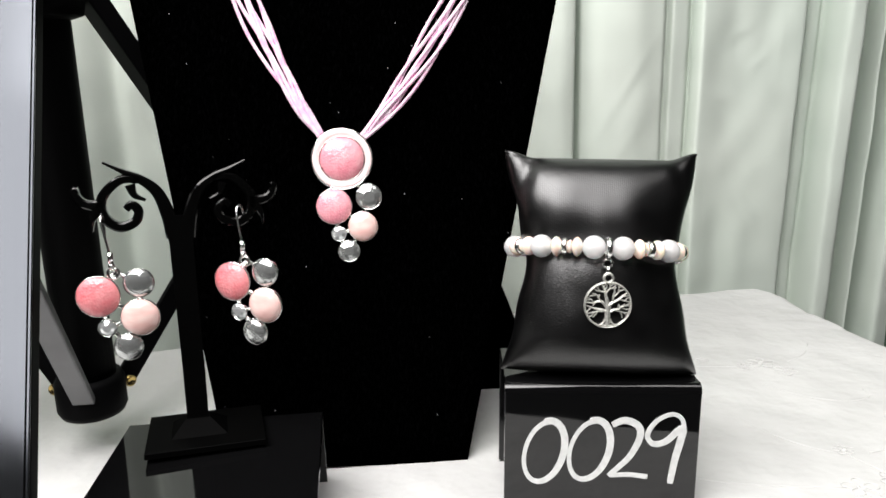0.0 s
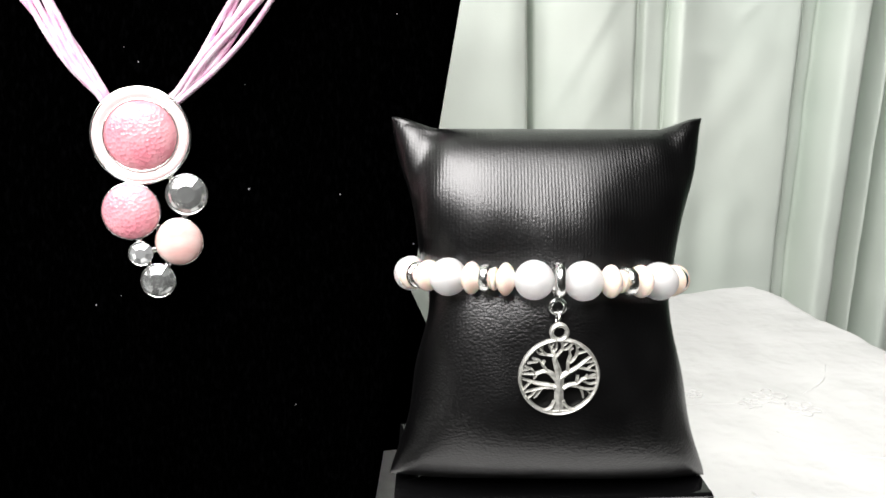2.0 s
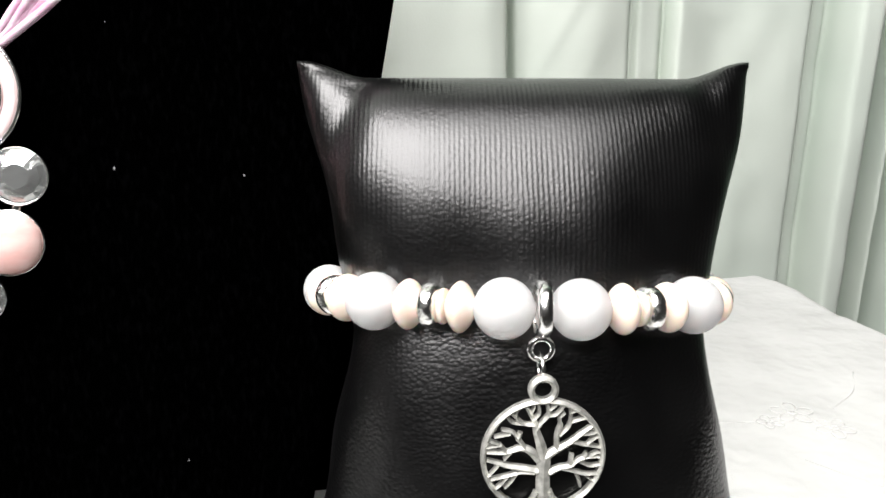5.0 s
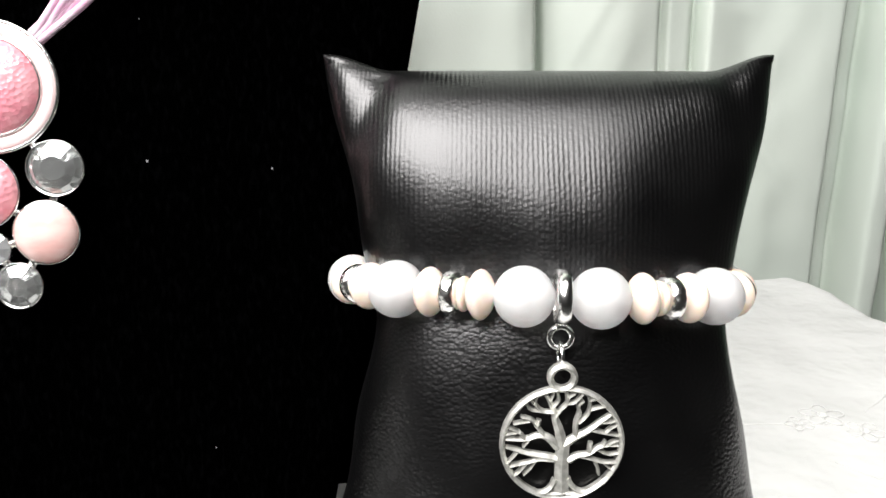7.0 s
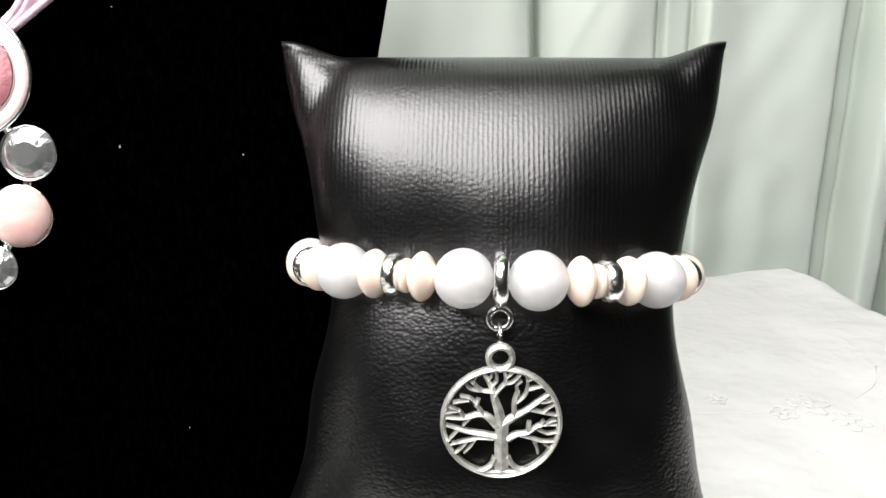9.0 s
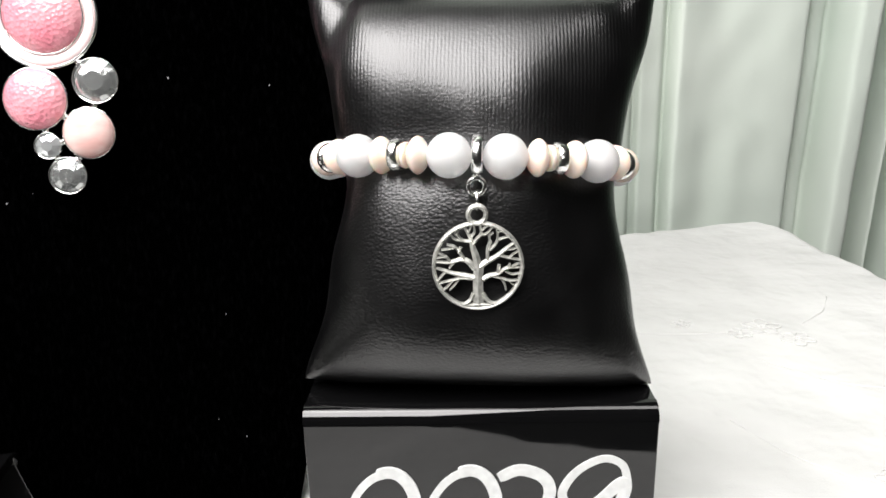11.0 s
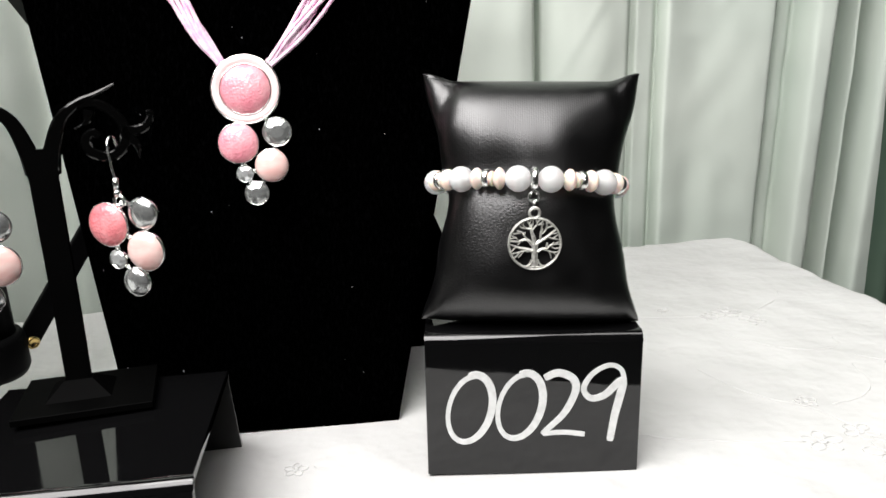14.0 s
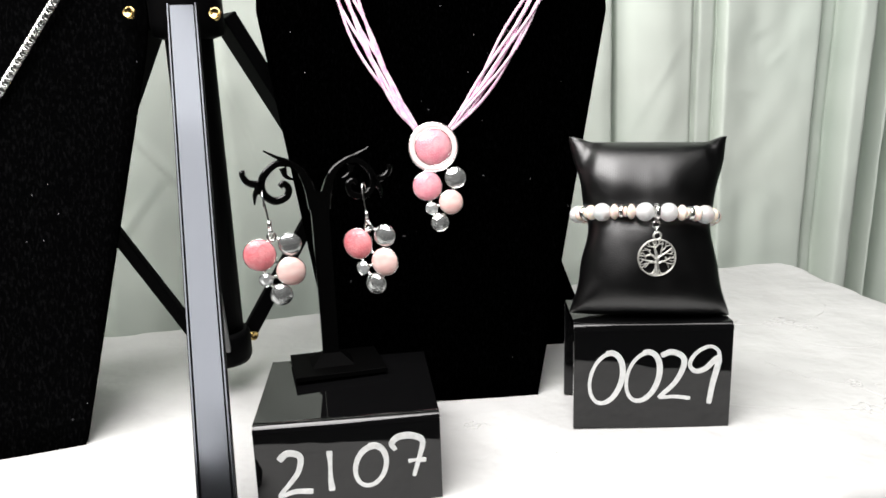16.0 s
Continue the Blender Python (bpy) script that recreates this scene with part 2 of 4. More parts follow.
def tube(points, radius, segs=8, closed=False, bm=None):
    """Sweep a circle along points; radius: a number, or a function of 0..1."""
    bm = bm or bmesh.new()
    p = [Vector(q) for q in points]
    n, rings, up = len(p), [], None
    for i in range(n):
        a = p[i - 1] if i or closed else p[i]
        b = p[(i + 1) % n] if i < n - 1 or closed else p[i]
        d = (b - a).normalized()
        if up is None:
            up = Vector((0, 0, 1)) if abs(d.z) < 0.9 else Vector((0, 1, 0))
        side = d.cross(up).normalized()
        up = side.cross(d).normalized()
        r = radius(i / max(1, n - 1)) if callable(radius) else radius
        rings.append([bm.verts.new(p[i] + r * (math.cos(2 * math.pi * k / segs) * side + math.sin(2 * math.pi * k / segs) * up)) for k in range(segs)])
    pairs = list(zip(rings, rings[1:])) + ([(rings[-1], rings[0])] if closed else [])
    for a, b in pairs:
        for k in range(segs):
            bm.faces.new((a[k], a[(k + 1) % segs], b[(k + 1) % segs], b[k]))
    if not closed:
        bm.faces.new(rings[0])
        bm.faces.new(rings[-1])
    return bm


def ribbon(points, width, thick, bm=None, y=0.0, crown=0.0, rise=0.0):
    """A flat plate along (x, z) points, width a function of 0..1, with its thickness along y; crown: how far the middle stands proud."""
    bm = bm or bmesh.new()
    p = [Vector((q[0], 0, q[1])) for q in points]
    n, rows = len(p), []
    for i in range(n):
        d = (p[min(i + 1, n - 1)] - p[max(i - 1, 0)]).normalized()
        s = Vector((-d.z, 0, d.x))
        w = (width(i / (n - 1)) if callable(width) else width) / 2
        f, b = Vector((0, y - thick / 2 - rise * i / (n - 1), 0)), Vector((0, y + thick / 2, 0))
        rows.append([bm.verts.new(q) for q in (p[i] + s * w + f, p[i] + f - Vector((0, crown, 0)), p[i] - s * w + f, p[i] - s * w + b, p[i] + s * w + b)])
    for a, b in zip(rows, rows[1:]):
        for k in range(5):
            bm.faces.new((a[k], a[(k + 1) % 5], b[(k + 1) % 5], b[k]))
    bm.faces.new(rows[0])
    bm.faces.new(rows[-1])
    return bm


def plate(points, width, thick, bm=None, edge=0.0006):
    """Like ribbon, with bevelled front edges that catch the light."""
    bm = bm or bmesh.new()
    p = [Vector((q[0], 0, q[1])) for q in points]
    n, rows = len(p), []
    for i in range(n):
        d = (p[min(i + 1, n - 1)] - p[max(i - 1, 0)]).normalized()
        s = Vector((-d.z, 0, d.x))
        w = max((width(i / (n - 1)) if callable(width) else width) / 2, 0.0004)
        e = min(edge, w * 0.8)
        rows.append([bm.verts.new(p[i] + s * a + Vector((0, y, 0))) for a, y in ((w - e, -thick / 2), (w, -thick / 2 + e), (w, thick / 2), (-w, thick / 2), (-w, -thick / 2 + e), (e - w, -thick / 2))])
    for a, b in zip(rows, rows[1:]):
        for k in range(6):
            bm.faces.new((a[k], a[(k + 1) % 6], b[(k + 1) % 6], b[k]))
    bm.faces.new(rows[0])
    bm.faces.new(rows[-1])
    return bm


def ring(radius, wire, segs=24, bm=None, at=(0, 0, 0), axis="y"):
    c = Vector(at)
    pts = []
    for i in range(segs):
        a = 2 * math.pi * i / segs
        u, v = radius * math.cos(a), radius * math.sin(a)
        pts.append(c + (Vector((u, 0, v)) if axis == "y" else Vector((0, u, v)) if axis == "x" else Vector((u, v, 0))))
    return tube(pts, wire, 8, True, bm)


def sheet(rows, solid=0.0):
    """A skin over rows of points."""
    bm = bmesh.new()
    v = [[bm.verts.new(q) for q in row] for row in rows]
    for a, b in zip(v, v[1:]):
        for k in range(len(a) - 1):
            bm.faces.new((a[k], a[k + 1], b[k + 1], b[k]))
    return bm


def wob(*q):
    return noise.noise(Vector(q))


# ---- room ----
def plain(name, bm, mat, label):
    ob = part(name, bm, mat, None, label, smooth=False)
    return tagged(ob, label, "room", "", "structure")


plain("floor", box(5.2, 5.2, 0.1, centre=(0, -0.6, -0.81)), FLOOR, "dark low-pile carpet floor under the table")
plain("ceiling", box(5.2, 5.2, 0.1, centre=(0, -0.6, 1.80)), WALL, "plain dim painted ceiling of the room")
plain("wall_north", box(5.2, 0.1, 2.5, centre=(0, 1.95, 0.495)), WALL, "plain painted wall behind the curtain")
plain("wall_south", box(5.2, 0.1, 2.5, centre=(0, -3.15, 0.495)), WALL, "plain painted wall of the dim room")
plain("wall_east", box(0.1, 5.0, 2.5, centre=(2.55, -0.6, 0.495)), WALL, "plain painted side wall of the dim room")
plain("wall_west", box(0.1, 5.0, 2.5, centre=(-2.55, -0.6, 0.495)), WALL, "plain painted side wall of the room")

# ---- table and cloth ----
BACK_R, FRONT_R, FRONT_L, BACK_L = Vector((0.238, 0.338)), Vector((0.288, 0.000)), Vector((-0.95, -0.400)), Vector((-0.95, 0.010))


def on_table(u, v):
    """Plan place at u across (0 left, 1 right) and v in depth (0 front, 1 back)."""
    a, b = FRONT_L.lerp(FRONT_R, u), BACK_L.lerp(BACK_R, u)
    return a.lerp(b, v)


table = thing("folding_table", "grey laminate table hidden under a white cloth", "table")
bm = bmesh.new()
low = [bm.verts.new((*on_table(u, v), -0.030)) for u, v in ((0.004, 0.01), (0.996, 0.01), (0.996, 0.985), (0.004, 0.985))]
top = [bm.verts.new((*on_table(u, v), -0.004)) for u, v in ((0.004, 0.01), (0.996, 0.01), (0.996, 0.985), (0.004, 0.985))]
bm.faces.new(low), bm.faces.new(top)
for k in range(4):
    bm.faces.new((low[k], low[(k + 1) % 4], top[(k + 1) % 4], top[k]))
part("tabletop", bm, TABLE, table, smooth=False)
for u, v in ((0.06, 0.15), (0.94, 0.15), (0.94, 0.85), (0.06, 0.85)):
    q = on_table(u, v)
    part("leg", lathe([(0, -0.76), (0.014, -0.76), (0.014, -0.030), (0, -0.030)], 12, False), TRIPOD, table, m=Matrix.Translation((q.x, q.y, 0)))


def cloth_height(x, y):
    return 0.00035 * wob(x * 40, y * 40, 3) + 0.0007 * wob(x * 11, y * 11, 8)


def cloth_point(s, t):
    """s, t: metres of cloth beyond the table's edge where outside 0..1, as (fraction, overhang) pairs."""
    (u, ou), (v, ov) = s, t
    q = on_table(u, v)
    z = cloth_height(q.x, q.y)
    near = max(0.0, 1 - min(u if u < 0.5 else 1 - u, 0.06) / 0.06, 1 - min(v if v < 0.5 else 1 - v, 0.12) / 0.12)
    z += near * near * (0.0022 * wob(q.x * 34, q.y * 34, 5) + 0.0012 * wob(q.x * 90, q.y * 90, 2))
    q = q + 0.0022 * near * Vector((wob(q.x * 30, q.y * 30, 9), wob(q.x * 30, q.y * 30, 12)))
    r = 0.010
    for over, way in ((ou, Vector((1, 0.04)) if u > 0.5 else Vector((-1, 0))), (ov, Vector((0.22, -1)) if v < 0.5 else Vector((-0.22, 1)))):
        if over > 0:
            a = min(over / r, math.pi / 2)
            down = max(0, over - r * math.pi / 2)
            q = q + way * (r * math.sin(a) + down * (0.06 * math.sin(q.x * 45 + q.y * 38) + (0.10 if ou > 0 else -0.12)))
            z -= r * (1 - math.cos(a)) + down
    return Vector((q.x, q.y, z))


overs = [0.003, 0.006, 0.009, 0.012, 0.016, 0.03, 0.06, 0.10, 0.15, 0.20]
us = [(0, 0.0)] + [(i / 150, 0.0) for i in range(1, 151)] + [(1, o) for o in overs]
vs = [(0, o) for o in reversed(overs)] + [(i / 70, 0.0) for i in range(71)] + [(1, o) for o in overs[:7]]
cloth = part("tablecloth", sheet([[cloth_point(s, t) for s in us] for t in vs]), CLOTH, None)
tagged(cloth, "white tablecloth with tone-on-tone floral embroidery, lightly creased", "tablecloth")


def stitch(points, parent, wire=0.0003, n=8):
    pts = [Vector((q.x, q.y, cloth_height(q.x, q.y) + 0.00012)) for q in glide([(x, y, 0) for x, y in points], n)]
    part("embroidery_stem", tube(pts, lambda k: wire * (0.75 + 0.45 * math.sin(k * 190)), 6), THREAD, parent)


def blossom(x, y, size, turn, parent):
    bm = bmesh.new()
    for k in range(5):
        a = turn + 2 * math.pi * k / 5
        c = Vector((x + size * 0.62 * math.cos(a), y + size * 0.62 * math.sin(a), cloth_height(x, y) + 0.0002))
        loop = [c + Vector((size * 0.46 * math.cos(b) * math.cos(a) - size * 0.34 * math.sin(b) * math.sin(a), size * 0.46 * math.cos(b) * math.sin(a) + size * 0.34 * math.sin(b) * math.cos(a), 0)) for b in [2 * math.pi * i / 14 for i in range(14)]]
        tube(loop, 0.00030, 6, True, bm)
    ring(size * 0.2, 0.0005, 12, bm, (x, y, cloth_height(x, y) + 0.0002), "z")
    part("embroidery_flower", bm, THREAD, parent)


for pts in ([(0.080, 0.030), (0.100, 0.022), (0.125, 0.018), (0.150, 0.016)], [(0.130, 0.085), (0.140, 0.066), (0.152, 0.053), (0.166, 0.043), (0.176, 0.024)],
            [(0.176, 0.046), (0.192, 0.052), (0.203, 0.066), (0.205, 0.085)], [(0.100, 0.165), (0.125, 0.160), (0.150, 0.158), (0.176, 0.155)],
            [(0.160, 0.130), (0.176, 0.112), (0.195, 0.104), (0.210, 0.108), (0.212, 0.118)], [(0.190, 0.165), (0.206, 0.178), (0.216, 0.195)],
            [(0.212, 0.095), (0.226, 0.085), (0.240, 0.072)], [(0.186, 0.010), (0.205, -0.002), (0.225, -0.010)], [(-0.045, 0.010), (-0.03, -0.012), (-0.01, -0.024)]):
    stitch(pts, cloth)
for x, y, s, a in ((0.157, 0.016, 0.0075, 0.2), (0.175, 0.022, 0.0065, 0.9), (0.178, 0.006, 0.0090, 0.4), (0.188, 0.012, 0.0050, 1.4), (0.166, 0.049, 0.0045, 0.3),
                   (0.172, 0.163, 0.0080, 0.1), (0.182, 0.150, 0.0070, 0.8), (0.160, 0.157, 0.0050, 0.5), (0.138, 0.170, 0.0040, 0.2), (0.226, 0.085, 0.0050, 0.6),
                   (-0.052, 0.008, 0.0045, 0.3)):
    blossom(x, y, s, a, cloth)


# ---- curtain ----
_cr = node(CURTAIN, "ShaderNodeTexNoise", Scale=11.0, Detail=3.0)
_cr.noise_type = "RIDGED_MULTIFRACTAL"
link(CURTAIN, object_coords(CURTAIN, (1, 1, 0.7)), _cr.inputs["Vector"])
_cb = node(CURTAIN, "ShaderNodeBump", Strength=0.16, Distance=0.004)
link(CURTAIN, _cr.outputs["Fac"], _cb.inputs["Height"])
link(CURTAIN, bsdf(CURTAIN).inputs["Normal"].links[0].from_socket, _cb.inputs["Normal"])
link(CURTAIN, _cb.outputs["Normal"], bsdf(CURTAIN).inputs["Normal"])
# dark green colour stands in for shade in the curtain's outer right folds
SHADE_CURTAIN = material("deep_green_curtain", (0.14, 0.22, 0.16), 0.8, spec=0.2)
vary(SHADE_CURTAIN, (0.12, 0.195, 0.14), (0.17, 0.25, 0.185), 6)
noise_bump(SHADE_CURTAIN, 9.0, 0.3, 0.012, 2.0, (1, 1, 0.8))


def pleat(s, at, width, depth):
    k = (s - at) / width
    return depth * math.exp(-k * k)


def step(s, at, edge):
    k = min(1, max(0, (s - at) / edge * 0.5 + 0.5))
    return k * k * (3 - 2 * k)


# creases: two ends (x, z) and depth
CREASES = (((0.085, 0.115), (0.150, 0.215), 0.0008), ((0.100, 0.095), (0.140, 0.150), 0.0005), ((0.20, 0.165), (0.225, 0.158), 0.0009), ((0.255, 0.20), (0.235, 0.185), 0.0010),
           ((0.232, 0.075), (0.250, 0.052), 0.0010), ((0.215, 0.21), (0.240, 0.222), 0.0009), ((-0.33, 0.17), (-0.27, 0.09), 0.0020), ((-0.25, 0.20), (-0.22, 0.10), 0.0018), ((-0.36, 0.05), (-0.30, 0.12), 0.0015))


def crease(s, z):
    d = 0.0
    for (x0, z0), (x1, z1), depth in CREASES:
        ax, az = x1 - x0, z1 - z0
        k = ((s - x0) * ax + (z - z0) * az) / (ax * ax + az * az)
        if -0.1 < k < 1.1:
            off = ((s - x0) * az - (z - z0) * ax) / math.hypot(ax, az)
            d += 0.9 * depth * math.exp(-(off / 0.0035) ** 2) * math.sin(math.pi * min(1, max(0, (k + 0.1) / 1.2)))
            d -= 0.4 * depth * math.exp(-((off - 0.006) / 0.007) ** 2) * math.sin(math.pi * min(1, max(0, (k + 0.1) / 1.2)))
    return d


def curtain_point(s, z):
    """s: plan place along x."""
    base = 0.372 + 0.26 * (s - 0.235)
    q = s - (0.012 + 0.05 * step(s, 0.24, 0.10)) * (z - 0.1) + 0.003 * wob(s * 5, z * 3, 1)
    d = 0.008 * math.sin(q * 2 * math.pi / 0.21 + 1.2) + 0.0015 * math.sin(q * 2 * math.pi / 0.071)
    for at, width, depth in FOLDS:
        d += pleat(q, at, width, depth)
    for a, e, depth in RECESSES:
        d += depth * (step(q, a, 0.003) - step(q, e, 0.004))
    hem = 0.079 + 0.0012 * wob(z * 16, 3, 1)
    d += 0.016 * step(q, hem, 0.0022) * math.exp(-max(0.0, q - hem) / 0.022)
    d += 0.003 * wob(s * 14, z * 9, 4) + 0.0016 * wob(s * 45, z * 30, 7) - crease(s, z)
    return Vector((s, base + d, z))


FOLDS = [(0.0795, 0.0020, 0.020), (0.068, 0.012, -0.005), (0.157, 0.0030, 0.012), (0.182, 0.0035, 0.015), (0.235, 0.02, -0.004), (0.285, 0.004, 0.018), (0.309, 0.005, 0.024), (0.339, 0.004, 0.020), (0.358, 0.005, 0.030), (0.384, 0.006, 0.030),
         (-0.05, 0.012, 0.02), (-0.145, 0.010, 0.018), (-0.262, 0.008, 0.008), (-0.37, 0.010, 0.015), (-0.46, 0.012, 0.022), (-0.58, 0.012, 0.022), (-0.7, 0.012, 0.022)]
RECESSES = ((0.158, 0.181, 0.007), (0.286, 0.307, 0.022), (0.340, 0.357, 0.026), (0.366, 0.384, 0.034))
xs = [-1.3 + 0.9 * i / 120 for i in range(120)] + [-0.4 + 0.80 * i / 860 for i in range(861)]
zs = [-0.74 + 0.64 * i / 16 for i in range(16)] + [-0.10 + 0.40 * i / 90 for i in range(90)] + [0.30 + 0.9 * i / 20 for i in range(21)]
curtain = part("curtain", sheet([[curtain_point(x, z) for x in xs] for z in zs]), CURTAIN, None)
tagged(curtain, "pale sage green fabric curtain hanging in soft upright folds", "curtain")
# added panel that carries the fold shade past the pale curtain's edge
dark = part("curtain", sheet([[Vector((x, 0.455 + 0.26 * (x - 0.235) + 0.012 * math.sin(x * 52) + 0.006 * math.sin(x * 131 + z * 2), z)) for x in [0.33 + 0.8 * i / 160 for i in range(161)]] for z in zs]), SHADE_CURTAIN, None)
tagged(dark, "added dark green panel behind the pale curtain, coloured as shade in its folds", "curtain")


# ---- necklace busts ----
def bust(label, m, chest, widths=(0.0545, 0.0985), tall=0.42, prop=0.112, pile=VELVET):
    """A velvet panel that widens from its foot to the shoulders and leans back on an easel leg."""
    ob = thing("necklace_bust", label, "jewellery bust", m, "velvet necklace busts")
    bm = bmesh.new()
    lean = math.tan(radians(chest))
    rows = []
    for i in range(25):
        k = i / 24
        z = tall * k
        w = widths[0] + (widths[1] - widths[0]) * min(1, z / 0.22)
        if z > 0.22:
            w = widths[1] * math.sqrt(max(0.05, 1 - ((z - 0.22) / 0.205) ** 2))
        row = []
        for j in range(25):
            x = w * (j / 12 - 1)
            row.append(Vector((x, z * lean - 0.006 * (1 - (x / w) ** 2) * math.sin(math.pi * min(1, k * 1.1)), z)))
        rows.append(row)
    front = [[bm.verts.new(q) for q in row] for row in rows]
    back = [[bm.verts.new(q + Vector((0, 0.010, 0))) for q in row] for row in rows]
    for grid in (front, back):
        for a, b in zip(grid, grid[1:]):
            for j in range(24):
                bm.faces.new((a[j], a[j + 1], b[j + 1], b[j]))
    rim_f = front[0] + [r[-1] for r in front[1:-1]] + front[-1][::-1] + [r[0] for r in front[-2:0:-1]]
    rim_b = back[0] + [r[-1] for r in back[1:-1]] + back[-1][::-1] + [r[0] for r in back[-2:0:-1]]
    n = len(rim_f)
    for k in range(n):
        bm.faces.new((rim_f[k], rim_f[(k + 1) % n], rim_b[(k + 1) % n], rim_b[k]))
    part("chest_panel", bm, pile, ob)
    bm = bmesh.new()
    q = [(-min(prop, 0.046), 0.083, 0), (prop, 0.083, 0), (0.040, 0.055, 0.17), (-0.040, 0.055, 0.17)]
    a = [bm.verts.new(p) for p in q]
    b = [bm.verts.new(Vector(p) + Vector((0, 0.005, 0))) for p in q]
    bm.faces.new(a), bm.faces.new(b)
    for k in range(4):
        bm.faces.new((a[k], a[(k + 1) % 4], b[(k + 1) % 4], b[k]))
    part("easel_leg", bm, VELVET, ob, smooth=False)
    return ob


BUST = pose(-0.0705, 0.0397, 0.001, 0, 2.5, 6)
bust("black velvet necklace bust with specks of lint", BUST, 11, (0.0565, 0.1005), tall=0.33)
LEFT_BUST = pose(-0.3112, -0.0223, 0.001, 0, 3.5, 20)
bust("black velvet necklace bust wearing a silver chain", LEFT_BUST, 8, prop=0.045, pile=LIT_DUSTY_VELVET)


# ---- settings with stones ----
def dome(r, h, base=0.0, n=7):
    return [(r * math.cos(0.5 * math.pi * k / n), base + h * math.sin(0.5 * math.pi * k / n)) for k in range(n)] + [(0, base + h)]


def setting(parent, x, z, r, stone, height, name="cabochon", squash=1.0, tilt=(0, 0), facets=0, label=""):
    """A silver cup with its stone, facing -y."""
    m = pose(x, 0, z, tilt[0], 0, tilt[1]) @ Matrix.Diagonal((1, 1, squash, 1))
    cup = part("bezel", lathe([(0, -0.0012), (r * 0.9, -0.0012), (r * 0.97, 0), (r * 0.99, 0.0010), (r * 0.965, 0.0012), (r * 0.9, 0.0006)], 36), CHROME, parent, "silver bezel cup", m=m)
    if facets:
        prof = [(r * 0.965, 0.0006), (r * 0.72, height * 0.7), (r * 0.42, height), (0, height)]
        st = part(name, lathe(prof, facets), stone, cup, label, smooth=False)
    else:
        st = part(name, lathe(dome(r * 0.965, height, 0.0006), 36), stone, cup, label)
    return cup


def bridge(bm, a, b, wire=0.0007):
    tube([Vector((a[0], 0.0006, a[1])), Vector((b[0], 0.0006, b[1]))], wire, 8, bm=bm)


# ---- pendant necklace ----
NECK = pose(-0.0677, 0.0550, 0.1454, -9.5, 2.4, 6)
neck = thing("necklace", "pink multi-strand cord necklace with round enamel and crystal pendant", "necklace", NECK)
disc = part("pendant_disc", lathe([(0, -0.0014), (0.0125, -0.0014), (0.0136, -0.0004), (0.0136, 0.0008), (0.0128, 0.0014), (0.0112, 0.0010), (0.0100, 0.0004), (0, 0.0004)], 56), RIM_ENAMEL, neck, "pale pink enamel disc with silver rim", m=pose(0, 0, 0, 0, 0, 0))
part("rim", ring(0.0136, 0.0005, 56, at=(0, -0.0006, 0)), CHROME, disc, "thin silver rim")
part("rim", ring(0.0102, 0.0003, 48, at=(0, -0.0009, 0)), CHROME, disc, "thin silver rim")
part("cabochon", lathe(dome(0.0100, 0.0034, 0.0004), 48), PINK, disc, "pink glitter dome")
bm = bmesh.new()
for a, b in (((0, 0), (-0.0037, -0.0216)), ((0.004, -0.008), (0.012, -0.0171)), ((0.012, -0.0171), (0.0093, -0.0307)), ((-0.0037, -0.0216), (-0.0016, -0.0339)),
             ((-0.0016, -0.0339), (0.0093, -0.0307)), ((-0.0016, -0.0339), (0.0029, -0.0419)), ((0.0093, -0.0307), (0.0029, -0.0419)), ((-0.0037, -0.0216), (0.0093, -0.0307))):
    bridge(bm, a, b, 0.0011)
part("link_frame", bm, CHROME, neck, "silver connecting frame")
setting(neck, -0.0037, -0.0216, 0.0084, PINK, 0.0032, label="pink glitter dome")
setting(neck, 0.0120, -0.0171, 0.0061, GEM, 0.0022, "crystal", facets=14, label="clear faceted crystal")
setting(neck, 0.0093, -0.0307, 0.0070, BLUSH, 0.0036, label="blush cat-eye dome")
setting(neck, -0.0016, -0.0339, 0.0036, CRYSTAL, 0.0016, "crystal", facets=8, label="white faceted crystal")
setting(neck, 0.0029, -0.0419, 0.0051, GEM, 0.0020, "crystal", facets=12, label="clear faceted crystal")
for side in (-1, 1):
    for k in range(7):
        f = k / 6 - 0.5
        start = Vector((side * (0.0092 + 0.0012 * f), 0.0006 + 0.0006 * (k % 2), 0.0100 - 0.002 * f))
        pts = [start]
        for i in range(1, 9):
            u = i / 8
            x = side * (0.0092 + (0.047 if side < 0 else 0.063) * u ** 0.92 + (0.0015 if side < 0 else 0.001) * math.sin(u * math.pi))
            z = 0.0100 + 0.098 * u ** 1.06
            spread = f * (0.002 + 0.0062 * math.sin(min(1, u * 1.25) * math.pi * 0.6)) + 0.0017 * math.sin(7 * u + k * 1.9 + side)
            pts.append(Vector((x + side * spread, 0.001 + 0.0008 * math.sin(5 * u + k * 2.1), z - spread * 0.45)))
        part("cord", tube(glide(pts, 6), 0.00088, 8), CORD, neck)


# ---- chain on the far bust ----
chain = thing("chain_necklace", "silver rope chain hanging on a black velvet bust", "necklace", LEFT_BUST)
bead_mesh = None
for i in range(64):
    u = i / 63
    x, z = 0.075 - 0.070 * u, 0.265 - 0.1157 * u
    y = z * math.tan(radians(8)) - 0.0090
    if bead_mesh is None:
        bead_mesh = part("chain_link", ring(0.0017, 0.0008, 14, axis="z"), CHROME, chain, m=pose(x, y, z, 60, 0, 30))
    else:
        again(bead_mesh, pose(x, y, z, 60, 30 if i % 2 else -10, 30))


